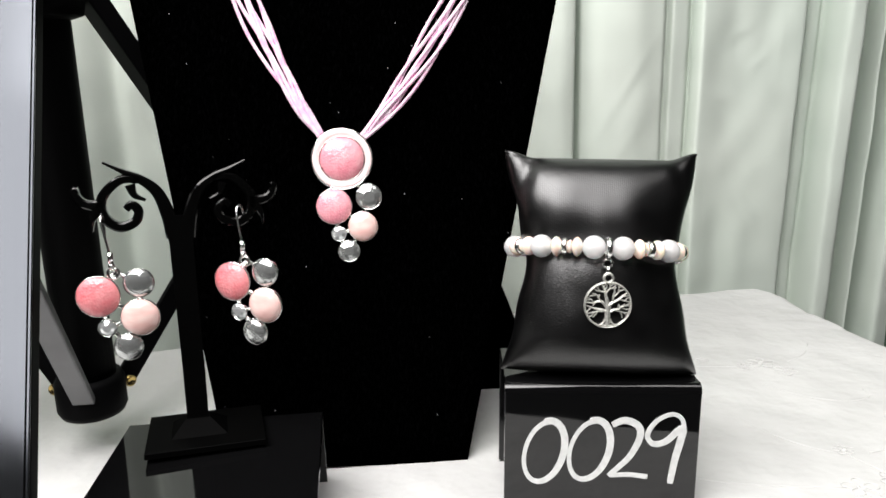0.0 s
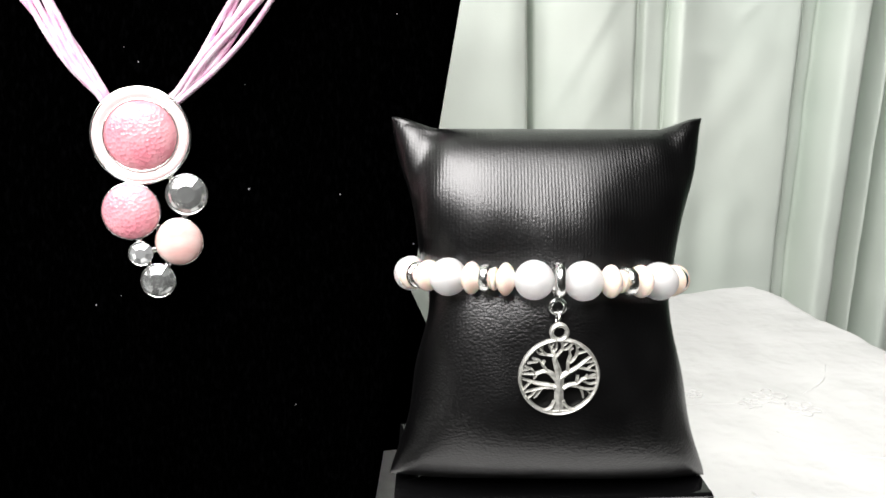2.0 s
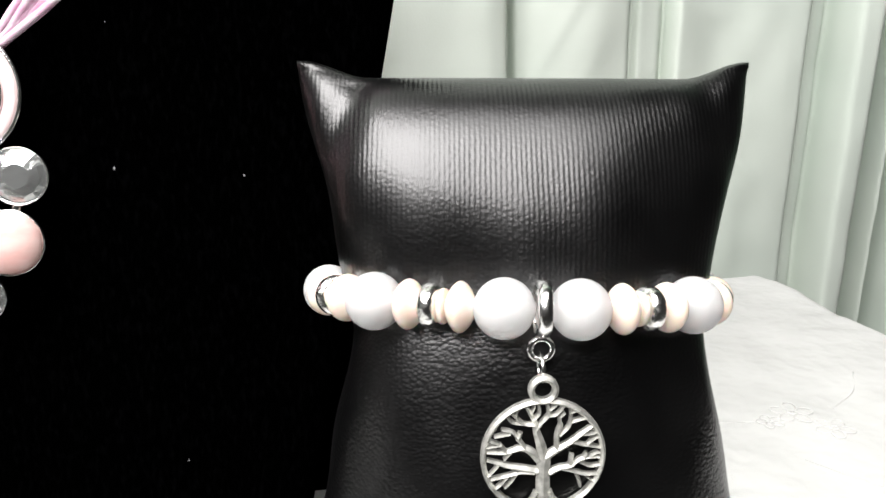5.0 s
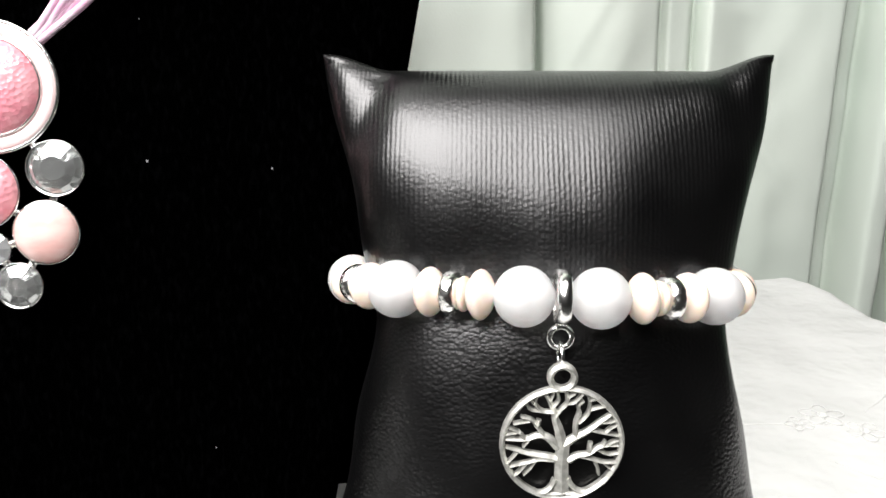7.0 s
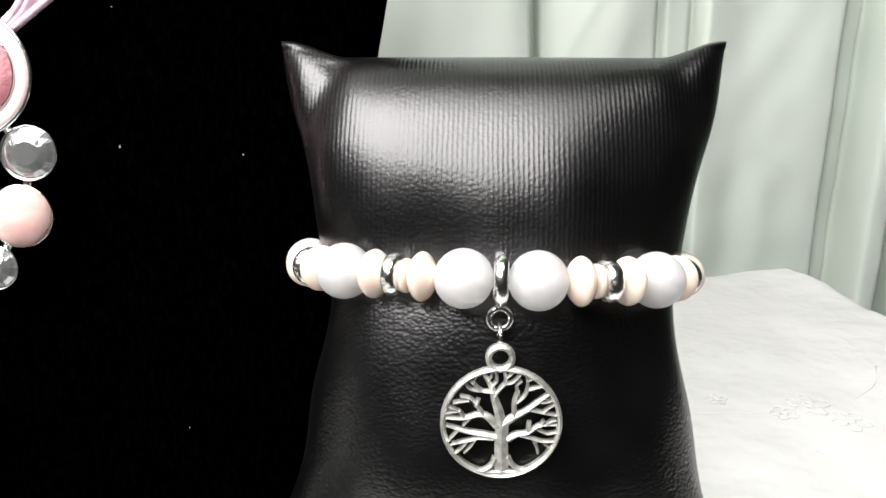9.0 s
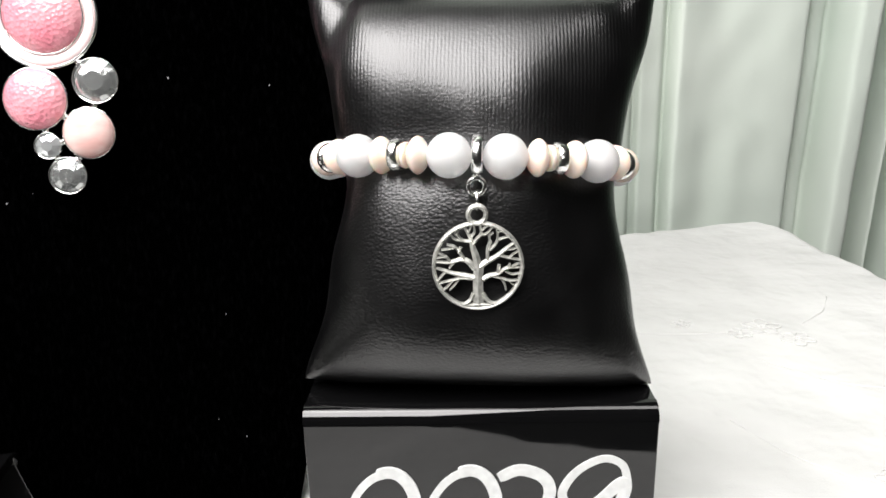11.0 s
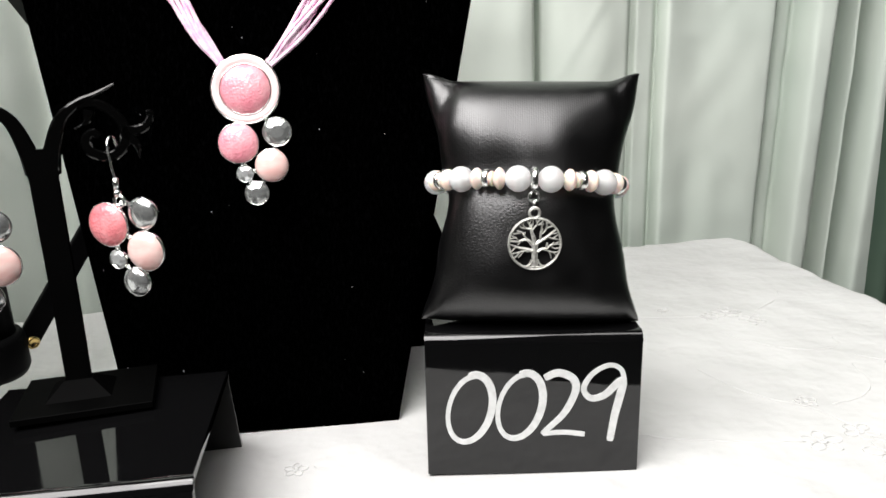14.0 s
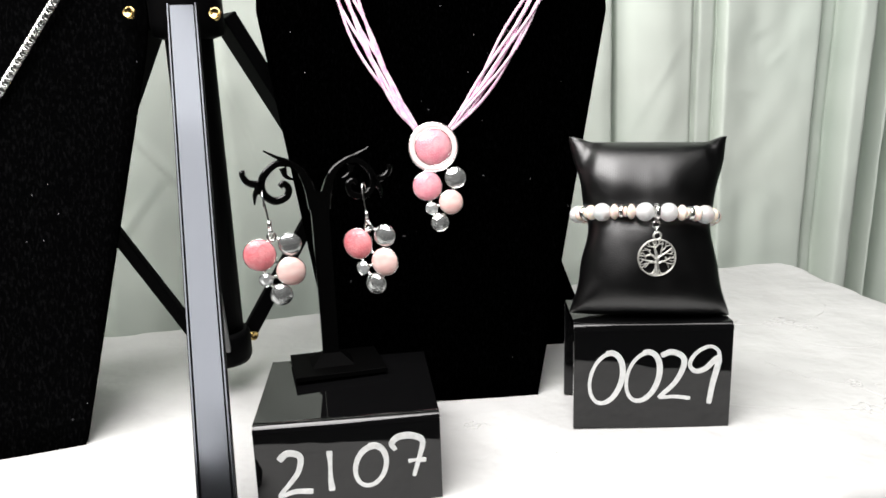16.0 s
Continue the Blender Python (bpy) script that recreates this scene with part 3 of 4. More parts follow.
# ---- acrylic risers ----
def riser(label, m, wide, deep, tall, thick=0.003, splay=0.0):
    """A bent sheet of acrylic: front, top and back in one, open at both sides."""
    ob = thing("display_riser", label, "display riser", m, "black acrylic risers")
    r = 0.0040
    outer = [(0, 0)] + [(r - r * math.cos(a), tall - r + r * math.sin(a)) for a in [0.5 * math.pi * k / 6 for k in range(7)]]
    outer += [(deep - r + r * math.sin(a), tall - r + r * math.cos(a)) for a in [0.5 * math.pi * k / 6 for k in range(7)]] + [(deep + splay, 0)]
    ri = r - thick
    inner = [(thick, 0)] + [(r - ri * math.cos(a), tall - r + ri * math.sin(a)) for a in [0.5 * math.pi * k / 6 for k in range(7)]]
    inner += [(deep - r + ri * math.sin(a), tall - r + ri * math.cos(a)) for a in [0.5 * math.pi * k / 6 for k in range(7)]] + [(deep - thick + splay, 0)]
    bm = bmesh.new()
    grid = [[bm.verts.new((x, y, z)) for y, z in line] for x, line in ((0, outer), (wide, outer), (wide, inner), (0, inner))]
    n = len(outer)
    for a in range(4):
        b = (a + 1) % 4
        for k in range(n - 1):
            bm.faces.new((grid[a][k], grid[a][k + 1], grid[b][k + 1], grid[b][k]))
    for k in (0, n - 1):
        bm.faces.new([g[k] for g in grid])
    bmesh.ops.bevel(bm, geom=[e for e in bm.edges if len({round(v.co.x, 5) for v in e.verts}) == 1 and e.calc_length() > 0.01], offset=0.0003, segments=1, affect="EDGES")
    sheet_ob = part("bent_sheet", bm, ACRYLIC, ob)
    sheet_ob.modifiers.new("normals", "WEIGHTED_NORMAL")
    return ob


def stroke(parent, points, label, wide=0.0027, smooth=True):
    """A brush stroke of paint on the front face; points are (x, z)."""
    pts = [(q.x, q.z) for q in glide([(x, 0, z) for x, z in points], 7)] if smooth else points
    rnd = random.Random(len(points) * 7 + int(points[0][0] * 1e5))
    ph = rnd.random() * 6
    part("painted_numeral", ribbon(pts, lambda k: wide * (0.86 + 0.22 * math.sin(5.2 * k + ph)) * (0.8 if k in (0.0, 1.0) else 1), 0.0003, y=-0.0002, rise=0.00025), PAINT, parent, label, smooth=False)


def loop(cx, cz, rx, rz, slant, start=100, sweep=375, n=22):
    pts = []
    for i in range(n):
        a = radians(start + sweep * i / (n - 1))
        x, z = rx * math.cos(a), rz * math.sin(a)
        pts.append((cx + x + slant * z, cz + z * (1 + 0.04 * i / n)))
    return pts


first = riser("black acrylic riser hand-painted 0029 in white", pose(0.0007, 0, 0.0012, 0, 1.4, 0.0), 0.0790, 0.046, 0.0565)
stroke(first, loop(0.0163, 0.0272, 0.0080, 0.0132, 0.17, 95, 372), "white brush-painted 0")
stroke(first, loop(0.0348, 0.0280, 0.0080, 0.0128, 0.18, 95, 372), "white brush-painted 0")
stroke(first, [(0.0436, 0.0392), (0.0486, 0.0412), (0.0540, 0.0389), (0.0550, 0.0338), (0.0510, 0.0250), (0.0440, 0.0176), (0.0443, 0.0169), (0.0512, 0.0172), (0.0588, 0.0163)], "white brush-painted 2")
stroke(first, [(0.0728, 0.0373), (0.0714, 0.0422), (0.0670, 0.0439), (0.0612, 0.0407), (0.0580, 0.0349), (0.0606, 0.0310), (0.0656, 0.0321), (0.0706, 0.0371), (0.0722, 0.0370), (0.0712, 0.0312), (0.0696, 0.0237), (0.0682, 0.0134)], "white brush-painted 9")
second = riser("black acrylic riser hand-painted 2107 in white", pose(-0.1425, -0.0745, 0.001, 0, 1.0, 9.4), 0.0795, 0.0800, 0.0410, splay=0.0130)
stroke(second, [(0.0100, 0.0248), (0.0140, 0.0278), (0.0190, 0.0258), (0.0180, 0.0193), (0.0140, 0.0138), (0.0098, 0.0091), (0.0102, 0.0083), (0.0160, 0.0098), (0.0235, 0.0093)], "white brush-painted 2")
stroke(second, [(0.0315, 0.0273), (0.0315, 0.0213), (0.0313, 0.0148), (0.0316, 0.0088)], "white brush-painted 1")
stroke(second, loop(0.0488, 0.0188, 0.0066, 0.0090, 0.16, 95, 372), "white brush-painted 0")
stroke(second, [(0.0598, 0.0251), (0.0582, 0.0283), (0.0612, 0.0311), (0.0670, 0.0313), (0.0715, 0.0285), (0.0700, 0.0213), (0.0672, 0.0123)], "white brush-painted 7")
stroke(second, [(0.0650, 0.0195), (0.0690, 0.0197), (0.0728, 0.0195)], "white brush-painted crossbar of a 7", 0.0020)


# ---- bracelet pillow ----
PILLOW = pose(0.0412, 0.0108, 0.0574, -15.8, 2.7, -1)
pillow = thing("bracelet_pillow", "black leatherette bracelet pillow standing on an acrylic riser", "bracelet pillow", PILLOW)


def pillow_point(u, v, side):
    """u -1..1 across, v 0..1 up; side -1 front, 1 back."""
    k = 2 * v - 1
    w = (v - 0.52) / 0.48 if v > 0.52 else (0.52 - v) / 0.52
    half = 0.0308 + (0.0100 * w ** 1.15 if v > 0.52 else 0.0092 * w ** 1.3)
    x = half * u
    z = 0.0904 * v
    ear = min(1, max(0, (abs(u) - 0.68) / 0.30))
    ear = ear * ear * (3 - 2 * ear)
    if k > 0:
        z += (-0.0006 + 0.0032 * ear) * max(0, k) ** 3
    else:
        z += 0.0006 * ear * abs(k) ** 3
    fu = max(0, 1 - abs(u) ** 2.8) ** 0.56
    fv = max(0, 1 - abs(k) ** (2.5 if k > 0 else 4.5)) ** 0.58
    t = 0.0168 * fu * fv
    t += 0.0024 * max(0, 1 - abs(u) ** 16) ** 0.5 * max(0, 1 - abs(k) ** 16) ** 0.5
    t *= 1 - 0.10 * math.exp(-((v - 0.60) / 0.10) ** 2)
    if k > 0:
        fold = (abs(u) - 0.70) * 0.62 + (v - 1.0) * 0.78
        t -= (0.0020 if u < 0 else 0.0008) * math.exp(-(fold / 0.055) ** 2) * max(0, min(1, (abs(u) - 0.55) / 0.2)) * min(1, max(0, v - 0.72) / 0.12) * min(1, max(0, 1 - v) / 0.03) * min(1, (1 - abs(u)) / 0.04)
    x += 0.0005 * math.sin(21 * v + 2 * u) * abs(u) ** 6
    crease = 0.0009 * ear * math.sin(9 * k) if abs(k) < 0.98 else 0
    sag = 0.0012 * wob(u * 2.2, v * 2.6, side * 3)
    return Vector((x, side * (t + sag * fu * fv) + crease, z))


N, M = 64, 64


def ease(i, n):
    return math.sin(0.5 * math.pi * (2 * i / n - 1))


bm = bmesh.new()
front = [[bm.verts.new(pillow_point(ease(i, N), 0.5 + 0.5 * ease(j, M), -1)) for i in range(N + 1)] for j in range(M + 1)]
back = [[front[j][i] if i in (0, N) or j in (0, M) else bm.verts.new(pillow_point(ease(i, N), 0.5 + 0.5 * ease(j, M), 1)) for i in range(N + 1)] for j in range(M + 1)]
for grid in (front, back):
    for j in range(M):
        for i in range(N):
            bm.faces.new((grid[j][i], grid[j][i + 1], grid[j + 1][i + 1], grid[j + 1][i]))
part("cushion", bm, LEATHER, pillow)

# ---- bracelet ----
BR = pose(0.0425, 0.0270, 0.1064, -14, 3.2, -3)
bracelet = thing("bracelet", "stretch bracelet of frosted, peach and silver beads round a pillow", "bracelet", BR)
RA, RB = 0.0341, 0.0260
START = 0.0016  # the charm hangs a little to one side of the loop's middle
walked, table_s, prev = 0.0, [], None
for i in range(721):
    a = -0.5 * math.pi + 2 * math.pi * i / 720
    q = Vector((RA * math.cos(a), RB * math.sin(a), 0))
    if prev is not None:
        walked += (q - prev).length
    table_s.append((walked, q, a))
    prev = q
LOOP = walked


def along(s):
    s = (s + START) % LOOP
    lo = min(range(len(table_s)), key=lambda i: abs(table_s[i][0] - s))
    _, q, a = table_s[lo]
    d = Vector((-RA * math.sin(a), RB * math.cos(a), 0)).normalized()
    return q, math.degrees(math.atan2(d.y, d.x))


def ball(r, wide, power=2.0, n=12, hole=0.0009, segs=28):
    """A bead turned about its x axis."""
    prof = []
    for k in range(n + 1):
        t = -1 + 2 * k / n
        prof.append((max(hole, r * max(0, 1 - abs(t) ** power) ** (1 / power)), wide / 2 * t))
    bm = lathe(prof, segs, False)
    bmesh.ops.rotate(bm, verts=bm.verts, cent=(0, 0, 0), matrix=Matrix.Rotation(radians(90), 3, "Y"))
    return bm


kinds = {}


def bead(kind, s):
    q, turn = along(s)
    m = Matrix.Translation(q) @ pose(0, 0, 0, 0, 0, turn)
    if kind in kinds:
        ob = again(kinds[kind], m)
        for child in kinds[kind].children:
            again(child, Matrix(), ob)
        return ob
    if kind == "F":
        ob = part("frosted_bead", ball(0.0046, 0.0092), FROST, bracelet, "frosted translucent glass bead", m=m)
        part("drill_channel", ball(0.0010, 0.0086, 8, hole=0.0004, segs=12), CHANNEL, ob, "bright drilled channel inside the bead")
    elif kind == "R":
        ob = part("peach_bead", ball(0.0039, 0.0047, 1.7), PEACH, bracelet, "peach pearl rondelle bead", m=m)
    elif kind == "D":
        ob = part("thin_spacer", ball(0.0027, 0.0010, 5), PEACH, bracelet, "thin peach disc spacer", m=m)
    else:
        ob = part("silver_spacer", ball(0.0034, 0.0033, 3.0), SPACER, bracelet, "hammered silver spacer bead", m=m)
    kinds[kind] = ob
    return ob


size = {"F": 0.0087, "R": 0.0044, "S": 0.0031, "D": 0.0009}
s = 0.0013
order = ["F", "R", "D", "S", "R"]
i = 0
while s < LOOP / 2 - 0.0036:
    k = order[i % 5]
    bead(k, s + size[k] / 2)
    s += size[k]
    i += 1
s, i, order = -0.0013, 0, ["F", "R", "D", "S", "R"]
while s > -LOOP / 2 + 0.0036:
    k = order[i % 5]
    bead(k, s - size[k] / 2)
    s -= size[k]
    i += 1
q, _ = along(0)
HANG = Matrix.Translation(q) @ pose(0, 0, 0, 14, -3, 3)
bm = lathe([(0.0036, -0.0011), (0.0042, -0.0009), (0.0043, 0.0), (0.0042, 0.0009), (0.0036, 0.0011), (0.0036, -0.0011)], 36, False)
bmesh.ops.rotate(bm, verts=bm.verts, cent=(0, 0, 0), matrix=Matrix.Rotation(radians(90), 3, "Y"))
part("bail", bm, CHROME, bracelet, "silver bail ring between beads", m=Matrix.Translation(q))
part("jump_ring", ring(0.0017, 0.0005, 20), CHROME, bracelet, "small silver loop", m=HANG @ pose(-0.0003, -0.0004, -0.0061))
part("jump_ring", ring(0.0020, 0.0004, 20, axis="x"), CHROME, bracelet, "small silver jump ring", m=HANG @ pose(-0.0003, -0.0006, -0.0090))
bm = bmesh.new()
R = 0.0094


def limb(points, w0, w1):
    pts = [(p.x * R, p.z * R) for p in glide([(x, 0, z) for x, z in points], 5)]
    ribbon(pts, lambda k: 0.78 * R * (w0 + (w1 - w0) * k), 0.0006, bm, crown=0.0005)


ribbon([(R * 0.955 * math.cos(2 * math.pi * k / 72), R * 0.955 * math.sin(2 * math.pi * k / 72)) for k in range(73)], R * 0.085, 0.0009, bm, crown=0.0005)
ribbon([(R * 0.19 * math.cos(2 * math.pi * k / 28), R * (1.14 + 0.19 * math.sin(2 * math.pi * k / 28))) for k in range(29)], R * 0.10, 0.0009, bm, crown=0.0005)
limb([(0.0, -0.90), (0.0, -0.62), (0.0, -0.30), (0.02, -0.02)], 0.30, 0.27)
limb([(0.0, -0.86), (-0.16, -0.88), (-0.34, -0.86)], 0.10, 0.05)
limb([(0.0, -0.86), (0.16, -0.88), (0.34, -0.86)], 0.10, 0.05)
limb([(0.0, -0.05), (-0.03, 0.18), (-0.10, 0.42), (-0.14, 0.62), (-0.28, 0.90)], 0.24, 0.07)
limb([(-0.12, 0.46), (-0.02, 0.60), (0.08, 0.72), (0.06, 0.93)], 0.10, 0.07)
limb([(-0.14, 0.56), (-0.30, 0.58), (-0.42, 0.70), (-0.40, 0.84)], 0.09, 0.06)
limb([(-0.15, 0.64), (-0.06, 0.76), (-0.08, 0.93)], 0.08, 0.06)
limb([(-0.32, 0.58), (-0.50, 0.62), (-0.58, 0.74)], 0.08, 0.05)
limb([(0.07, 0.70), (0.20, 0.72), (0.33, 0.86)], 0.08, 0.06)
limb([(0.03, -0.02), (0.20, 0.10), (0.42, 0.22), (0.62, 0.38), (0.78, 0.50)], 0.18, 0.07)
limb([(0.22, 0.12), (0.22, 0.36), (0.28, 0.56)], 0.11, 0.09)
limb([(0.26, 0.36), (0.40, 0.50), (0.44, 0.66), (0.42, 0.82)], 0.09, 0.06)
limb([(0.44, 0.58), (0.58, 0.62), (0.68, 0.64)], 0.08, 0.05)
limb([(0.44, 0.24), (0.64, 0.18), (0.90, 0.12)], 0.09, 0.06)
limb([(0.70, 0.18), (0.78, 0.26), (0.88, 0.32)], 0.07, 0.05)
limb([(-0.06, -0.06), (-0.20, 0.10), (-0.36, 0.16), (-0.60, 0.10), (-0.90, 0.12)], 0.18, 0.07)
limb([(-0.28, 0.14), (-0.38, 0.30), (-0.48, 0.44), (-0.66, 0.50)], 0.10, 0.06)
limb([(-0.40, 0.30), (-0.36, 0.44)], 0.10, 0.09)
limb([(-0.52, 0.42), (-0.78, 0.38)], 0.08, 0.05)
limb([(-0.58, 0.10), (-0.70, 0.24), (-0.86, 0.32)], 0.08, 0.05)
limb([(-0.52, 0.10), (-0.62, -0.03)], 0.09, 0.06)
limb([(-0.08, -0.26), (-0.30, -0.20), (-0.56, -0.14), (-0.78, -0.06), (-0.90, -0.02)], 0.16, 0.06)
limb([(-0.70, -0.10), (-0.80, -0.22), (-0.88, -0.30)], 0.08, 0.05)
limb([(-0.14, -0.28), (-0.36, -0.26), (-0.54, -0.30), (-0.84, -0.36)], 0.10, 0.06)
limb([(-0.56, -0.31), (-0.66, -0.44), (-0.76, -0.52)], 0.08, 0.06)
limb([(0.10, -0.30), (0.24, -0.22), (0.44, -0.18), (0.62, -0.06), (0.90, -0.04)], 0.15, 0.06)
limb([(0.44, -0.16), (0.46, 0.02)], 0.10, 0.09)
limb([(0.64, -0.08), (0.70, 0.04)], 0.09, 0.06)
limb([(0.58, -0.12), (0.74, -0.20), (0.90, -0.18)], 0.07, 0.05)
limb([(0.28, -0.22), (0.48, -0.28), (0.66, -0.34), (0.88, -0.34)], 0.09, 0.06)
limb([(0.52, -0.30), (0.58, -0.44), (0.60, -0.56)], 0.08, 0.06)
limb([(-0.10, -0.62), (-0.17, -0.76), (-0.30, -0.85), (-0.46, -0.83)], 0.13, 0.05)
limb([(0.10, -0.62), (0.17, -0.76), (0.30, -0.85), (0.46, -0.83)], 0.13, 0.05)
limb([(-0.20, 0.74), (-0.14, 0.86), (-0.16, 0.94)], 0.06, 0.05)
limb([(0.10, 0.80), (0.20, 0.88), (0.22, 0.93)], 0.06, 0.05)
limb([(0.28, 0.50), (0.26, 0.66), (0.34, 0.74)], 0.08, 0.06)
limb([(0.60, 0.36), (0.74, 0.36), (0.86, 0.40)], 0.06, 0.05)
limb([(0.42, 0.74), (0.54, 0.78), (0.58, 0.80)], 0.06, 0.05)
limb([(-0.44, 0.70), (-0.52, 0.80), (-0.50, 0.84)], 0.06, 0.05)
limb([(-0.66, 0.24), (-0.80, 0.22), (-0.92, 0.20)], 0.06, 0.05)
limb([(-0.40, -0.25), (-0.50, -0.40), (-0.62, -0.52)], 0.07, 0.05)
limb([(0.66, -0.34), (0.76, -0.44), (0.84, -0.48)], 0.06, 0.05)
limb([(0.72, -0.05), (0.82, 0.02), (0.90, 0.04)], 0.06, 0.05)
part("charm", bm, SILVER, bracelet, "round antique silver tree charm", smooth=False, m=HANG @ pose(-0.0004, -0.0036, -0.0219, -2, 0, 0))

# ---- earring stand ----
STAND = pose(-0.1225, -0.0095, 0.0432, 0, 2.0, 19)
stand = thing("earring_stand", "black acrylic earring tree with curled arms on a riser", "earring stand", STAND)
TOP = 0.0945
part("base_plate", box(0.044, 0.034, 0.0024, 0.0002, 1, (0.0045, -0.001, 0.0012)), BASE_ACRYLIC, stand, smooth=False)
bm = bmesh.new()
low = [bm.verts.new((x, y, 0.0024)) for x, y in ((-0.0085, -0.0085), (0.0125, -0.0085), (0.0125, 0.0085), (-0.0085, 0.0085))]
high = [bm.verts.new((x, y, 0.0075)) for x, y in ((-0.0030, -0.0022), (0.0062, -0.0022), (0.0062, 0.0022), (-0.0030, 0.0022))]
bm.faces.new(high)
for k in range(4):
    bm.faces.new((low[k], low[(k + 1) % 4], high[(k + 1) % 4], high[k]))
part("foot", bm, BASE_ACRYLIC, stand, smooth=False)
bm = bmesh.new()
ribbon([(0.0016, 0.004), (0.0012, 0.03), (0.0006, 0.055), (0.0, 0.078), (0.0, TOP - 0.006)], lambda k: 0.0080 + 0.0006 * k + (0.003 if k > 0.9 else 0), 0.0032, bm)
part("post", bm, MATT_ACRYLIC, stand, smooth=False)


for side in (-1, 1):
    bm = bmesh.new()
    for pts, wide in (([(0.0025, -0.0140), (0.0045, -0.0060), (0.0085, 0.0030), (0.0155, 0.0082), (0.0215, 0.0108), (0.0288, 0.0142)], lambda k: 0.0062 - 0.0056 * k),
                      ([(0.0150, 0.0078), (0.0225, 0.0078), (0.0290, 0.0030), (0.0310, -0.0020), (0.0292, -0.0068), (0.0240, -0.0096), (0.0180, -0.0078), (0.0164, -0.0040), (0.0190, -0.0014), (0.0212, -0.0030)], lambda k: 0.0030 - 0.0004 * k + 0.0008 * math.sin(math.pi * k)),
                      ([(0.0300, -0.0010), (0.0345, -0.0012), (0.0385, 0.0002), (0.0408, 0.0040), (0.0390, 0.0046)], lambda k: 0.0040 - 0.0020 * k),
                      ([(0.0310, -0.0020), (0.0345, -0.0060), (0.0352, -0.0108)], lambda k: 0.0042 - 0.0036 * k),
                      ([(0.0190, 0.0060), (0.0175, 0.0020), (0.0132, 0.0000)], lambda k: 0.0036 - 0.0030 * k)):
        line = [(side * 0.86 * q.x, TOP + q.z) for q in glide([(x, 0, z) for x, z in pts], 6)]
        plate(line, wide, 0.0030, bm)
    part("curled_arm", bm, MATT_ACRYLIC, stand, smooth=False)


# ---- earrings ----
earring = thing("earring", "pink enamel and crystal cluster drop earring on a silver hook", "earring", STAND @ pose(-0.0266, -0.0045, TOP - 0.0064, 0, 0, -6), "pair of drop earrings")
hook = [(0.0, 0.0045, -0.006), (0.0, 0.0040, 0.0), (0.0, 0.0022, 0.0020), (0.0, 0.0, 0.0), (0.0012, -0.0010, -0.006), (0.0022, -0.0010, -0.012)]
part("hook", tube(glide(hook, 6), 0.00045, 8), CHROME, earring, "silver wire hook")
part("coil", lathe([(0, -0.0155), (0.0009, -0.0155), (0.0010, -0.0115), (0, -0.0115)], 12, False), CHROME, earring, m=pose(0.0024, -0.001, 0))
part("hook_bead", ball(0.0013, 0.0024, hole=0.0003, segs=14), CHROME, earring, m=pose(0.0026, -0.001, -0.0165))
part("hanging_loop", ring(0.0019, 0.0006, 20), CHROME, earring, m=pose(0.0030, -0.001, -0.0192))
frame_z = -0.0192
spots = {"pink": (-0.0030, -0.0277), "gem": (0.0113, -0.0232), "blush": (0.0110, -0.0362), "small": (-0.0008, -0.0398), "low": (0.0060, -0.0474)}
bm = bmesh.new()
for a, b in (((0.003, frame_z), spots["pink"]), ((0.003, frame_z), spots["gem"]), (spots["gem"], spots["blush"]), (spots["pink"], spots["blush"]), (spots["pink"], spots["small"]),
             (spots["small"], spots["blush"]), (spots["small"], spots["low"]), (spots["blush"], spots["low"])):
    bridge(bm, a, b, 0.0009)
part("link_frame", bm, CHROME, earring)
setting(earring, *spots["pink"], 0.0079, CORAL, 0.0034, label="pink glitter dome")
setting(earring, *spots["gem"], 0.0056, GEM, 0.0024, "crystal", label="clear mirrored dome")
setting(earring, *spots["blush"], 0.0072, BLUSH, 0.0038, label="blush cat-eye dome")
setting(earring, *spots["small"], 0.0035, CRYSTAL, 0.0018, "crystal", label="small white crystal", facets=10)
setting(earring, *spots["low"], 0.0054, GEM, 0.0026, "crystal", label="clear mirrored dome")
copy_thing(earring, STAND @ pose(0.0206, -0.0020, TOP - 0.0050, 0, 0, -34))

# ---- tripod ----
tripod = thing("tripod", "black folding tripod with brass rivets standing on the tablecloth", "tripod")
HUB, LOW = Vector((-0.199, 0.056, 0.222)), Vector((-0.204, 0.064, 0.029))
axis = (HUB - LOW).normalized()


def upright(profile, mat, name, label=""):
    turn = axis.to_track_quat("Z", "Y").to_matrix().to_4x4()
    return part(name, lathe(profile, 32, False), mat, tripod, label, m=Matrix.Translation(LOW) @ turn)


upright([(0, 0.004), (0.0128, 0.004), (0.0128, 0.40), (0, 0.40)], TRIPOD, "centre_column")
upright([(0, -0.008), (0.0150, -0.008), (0.0165, -0.005), (0.0165, 0.009), (0.0150, 0.012), (0.0128, 0.012)], TRIPOD, "lower_collar")
upright([(0.0128, 0.182), (0.0185, 0.184), (0.0195, 0.190), (0.0195, 0.208), (0.0185, 0.215), (0.0128, 0.217)], TRIPOD, "hub")


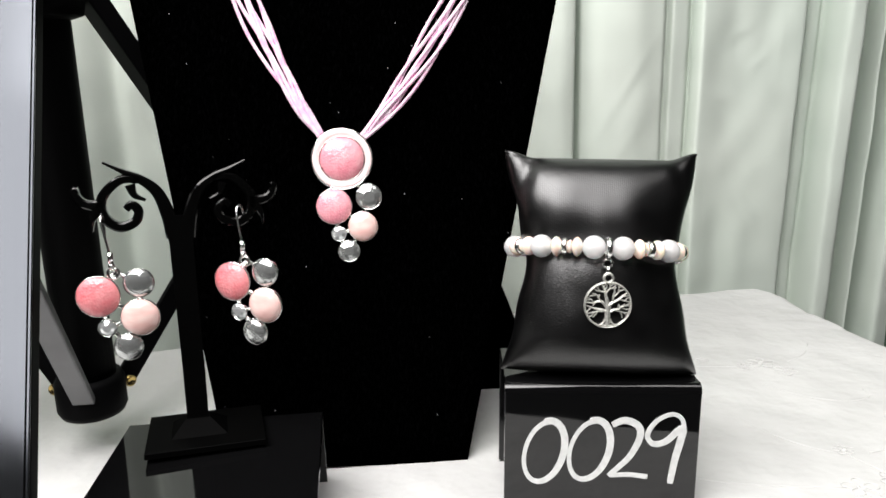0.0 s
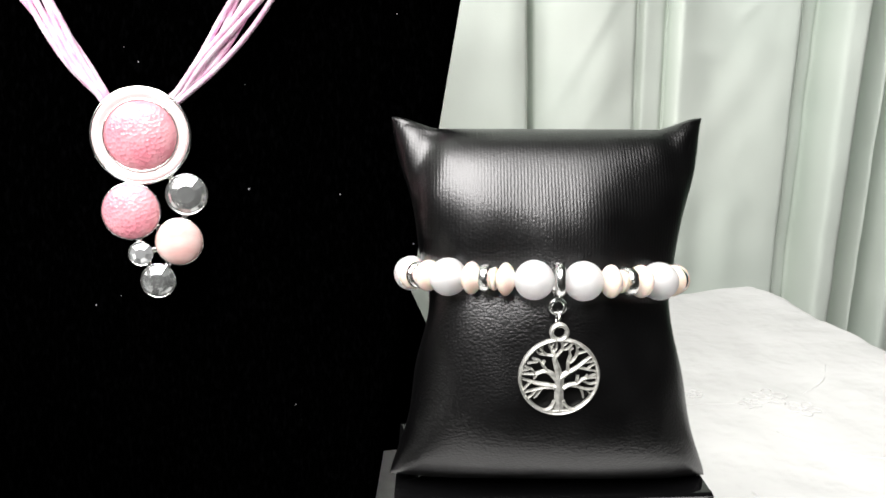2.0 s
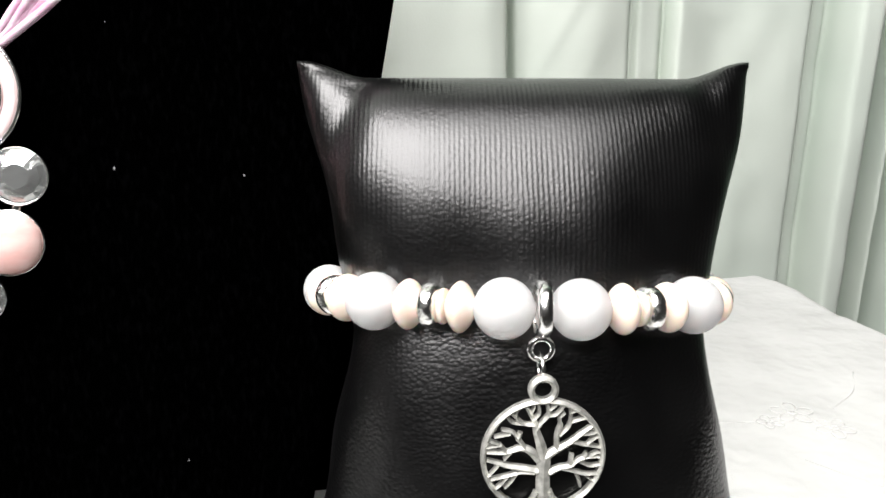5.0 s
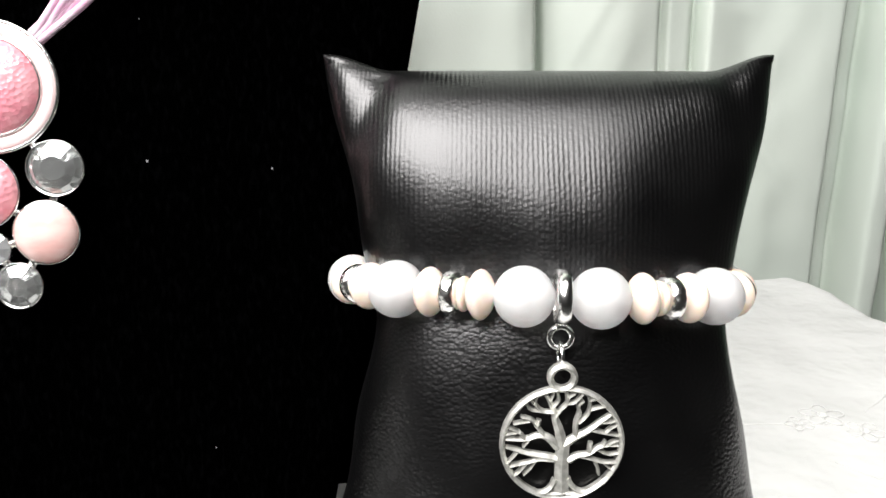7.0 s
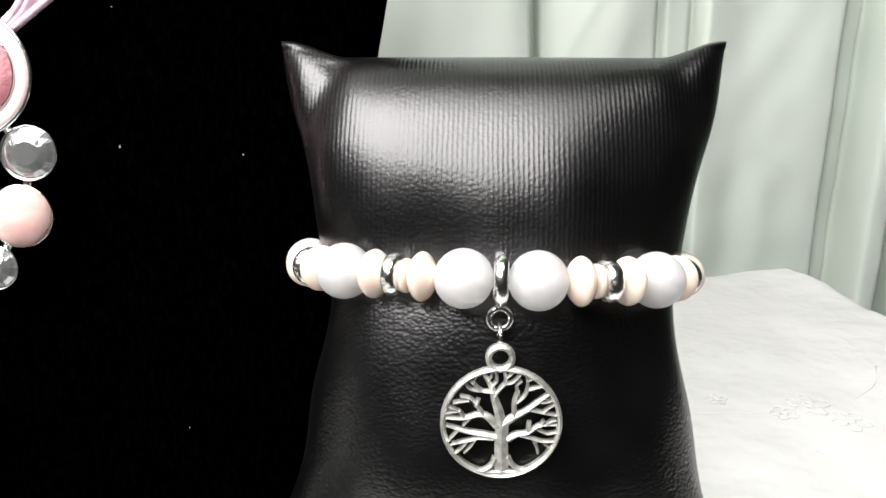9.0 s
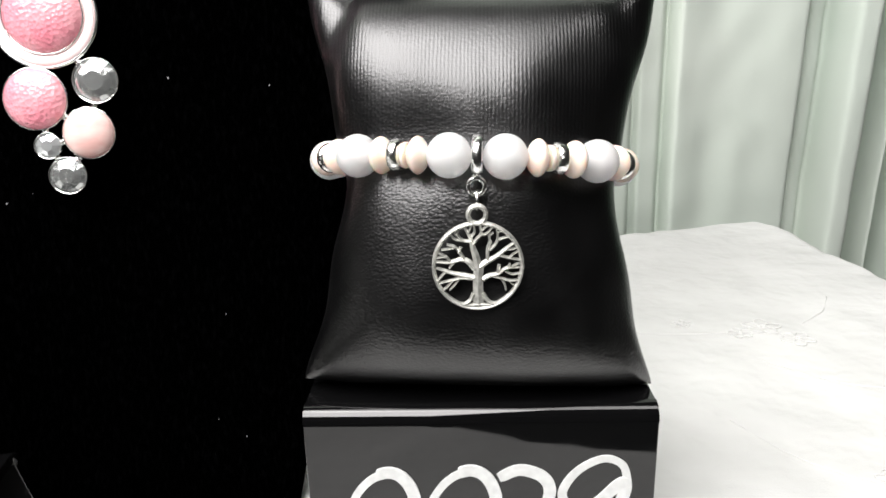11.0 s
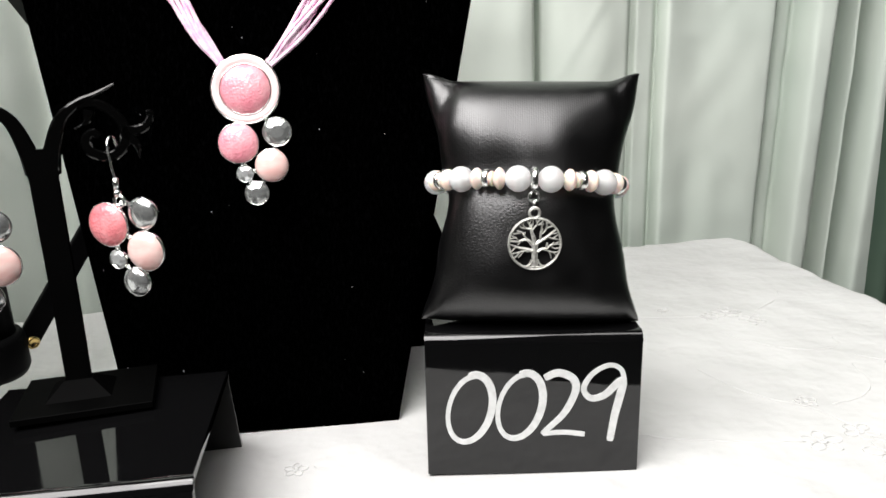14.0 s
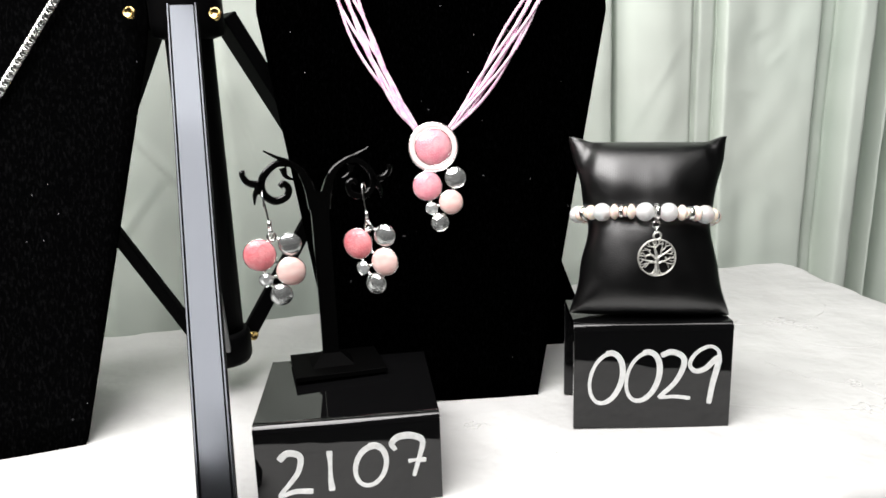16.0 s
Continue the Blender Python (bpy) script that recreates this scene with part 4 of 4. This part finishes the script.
def bar(a, b, wide, deep, mat, name, out, label="", bevel=0.0008, parent=None):
    """A square bar from a to b whose broad face looks along out."""
    d = (b - a)
    z = d.normalized()
    y = (out - out.dot(z) * z).normalized()
    x = y.cross(z)
    m = Matrix((x, y, z)).transposed().to_4x4()
    m.translation = a
    return part(name, box(wide, deep, d.length, bevel, 2, (0, 0, d.length / 2)), mat, parent or tripod, label, m=m, smooth=False)


def rivet(p, out, size=0.0030, mat=None):
    turn = out.to_track_quat("Z", "Y").to_matrix().to_4x4()
    part("rivet", lathe([(size, 0), (size, 0.0012), (size * 0.75, 0.0020), (size * 0.62, 0.0012), (0, 0.0012)], 18, False), mat or BRASS, tripod, "brass rivet", m=Matrix.Translation(p) @ turn)


FEET = (Vector((-0.150, -0.100, 0.004)), Vector((-0.095, 0.172, 0.004)), Vector((-0.352, 0.100, 0.004)))
for n, foot in enumerate(FEET):
    flat = Vector((foot.x - HUB.x, foot.y - HUB.y, 0)).normalized()
    top = HUB + flat * 0.022 + Vector((0, 0, 0.002))
    out = (flat + Vector((0, 0, 0.6))).normalized()
    leg = bar(top, foot, 0.0150, 0.0090, TRIPOD, "leg", out)
    if n == 0:
        for sx in (-1, 1):
            part("channel_rim", box(0.0012, 0.0012, (foot - top).length, 0.0003, 1, (sx * 0.0068, 0.0050, (foot - top).length / 2)), LEG_METAL, leg, smooth=False)
        part("channel_face", box(0.0118, 0.0010, (foot - top).length - 0.002, 0.0002, 1, (0, 0.0045, (foot - top).length / 2)), LEG_METAL, leg, "glossy dark metal face", smooth=False)
    part("rubber_foot", lathe([(0, -0.004), (0.009, -0.004), (0.010, 0.002), (0.008, 0.008), (0, 0.008)], 20, False), TRIPOD, tripod, m=Matrix.Translation(foot))
    mid = top.lerp(foot, 0.47)
    side = Vector((-flat.y, flat.x, 0))
    root = LOW + flat * 0.0175 + Vector((0, 0, 0.004))
    bar(root, mid, 0.0100, 0.0040, TRIPOD if n else LIT_BRACE, "brace", side + out * 0.2 if n else out)
    for sgn in (-1, 1) if n else ():
        rivet(root + side * 0.0055 * sgn, side * sgn)
        rivet(mid + side * 0.0080 * sgn, side * sgn, 0.0022)
for p in (Vector((-0.221, 0.036, 0.224)), Vector((-0.176, 0.037, 0.221))):
    rivet(p, Vector((0, -1, 0.2)), 0.0034)
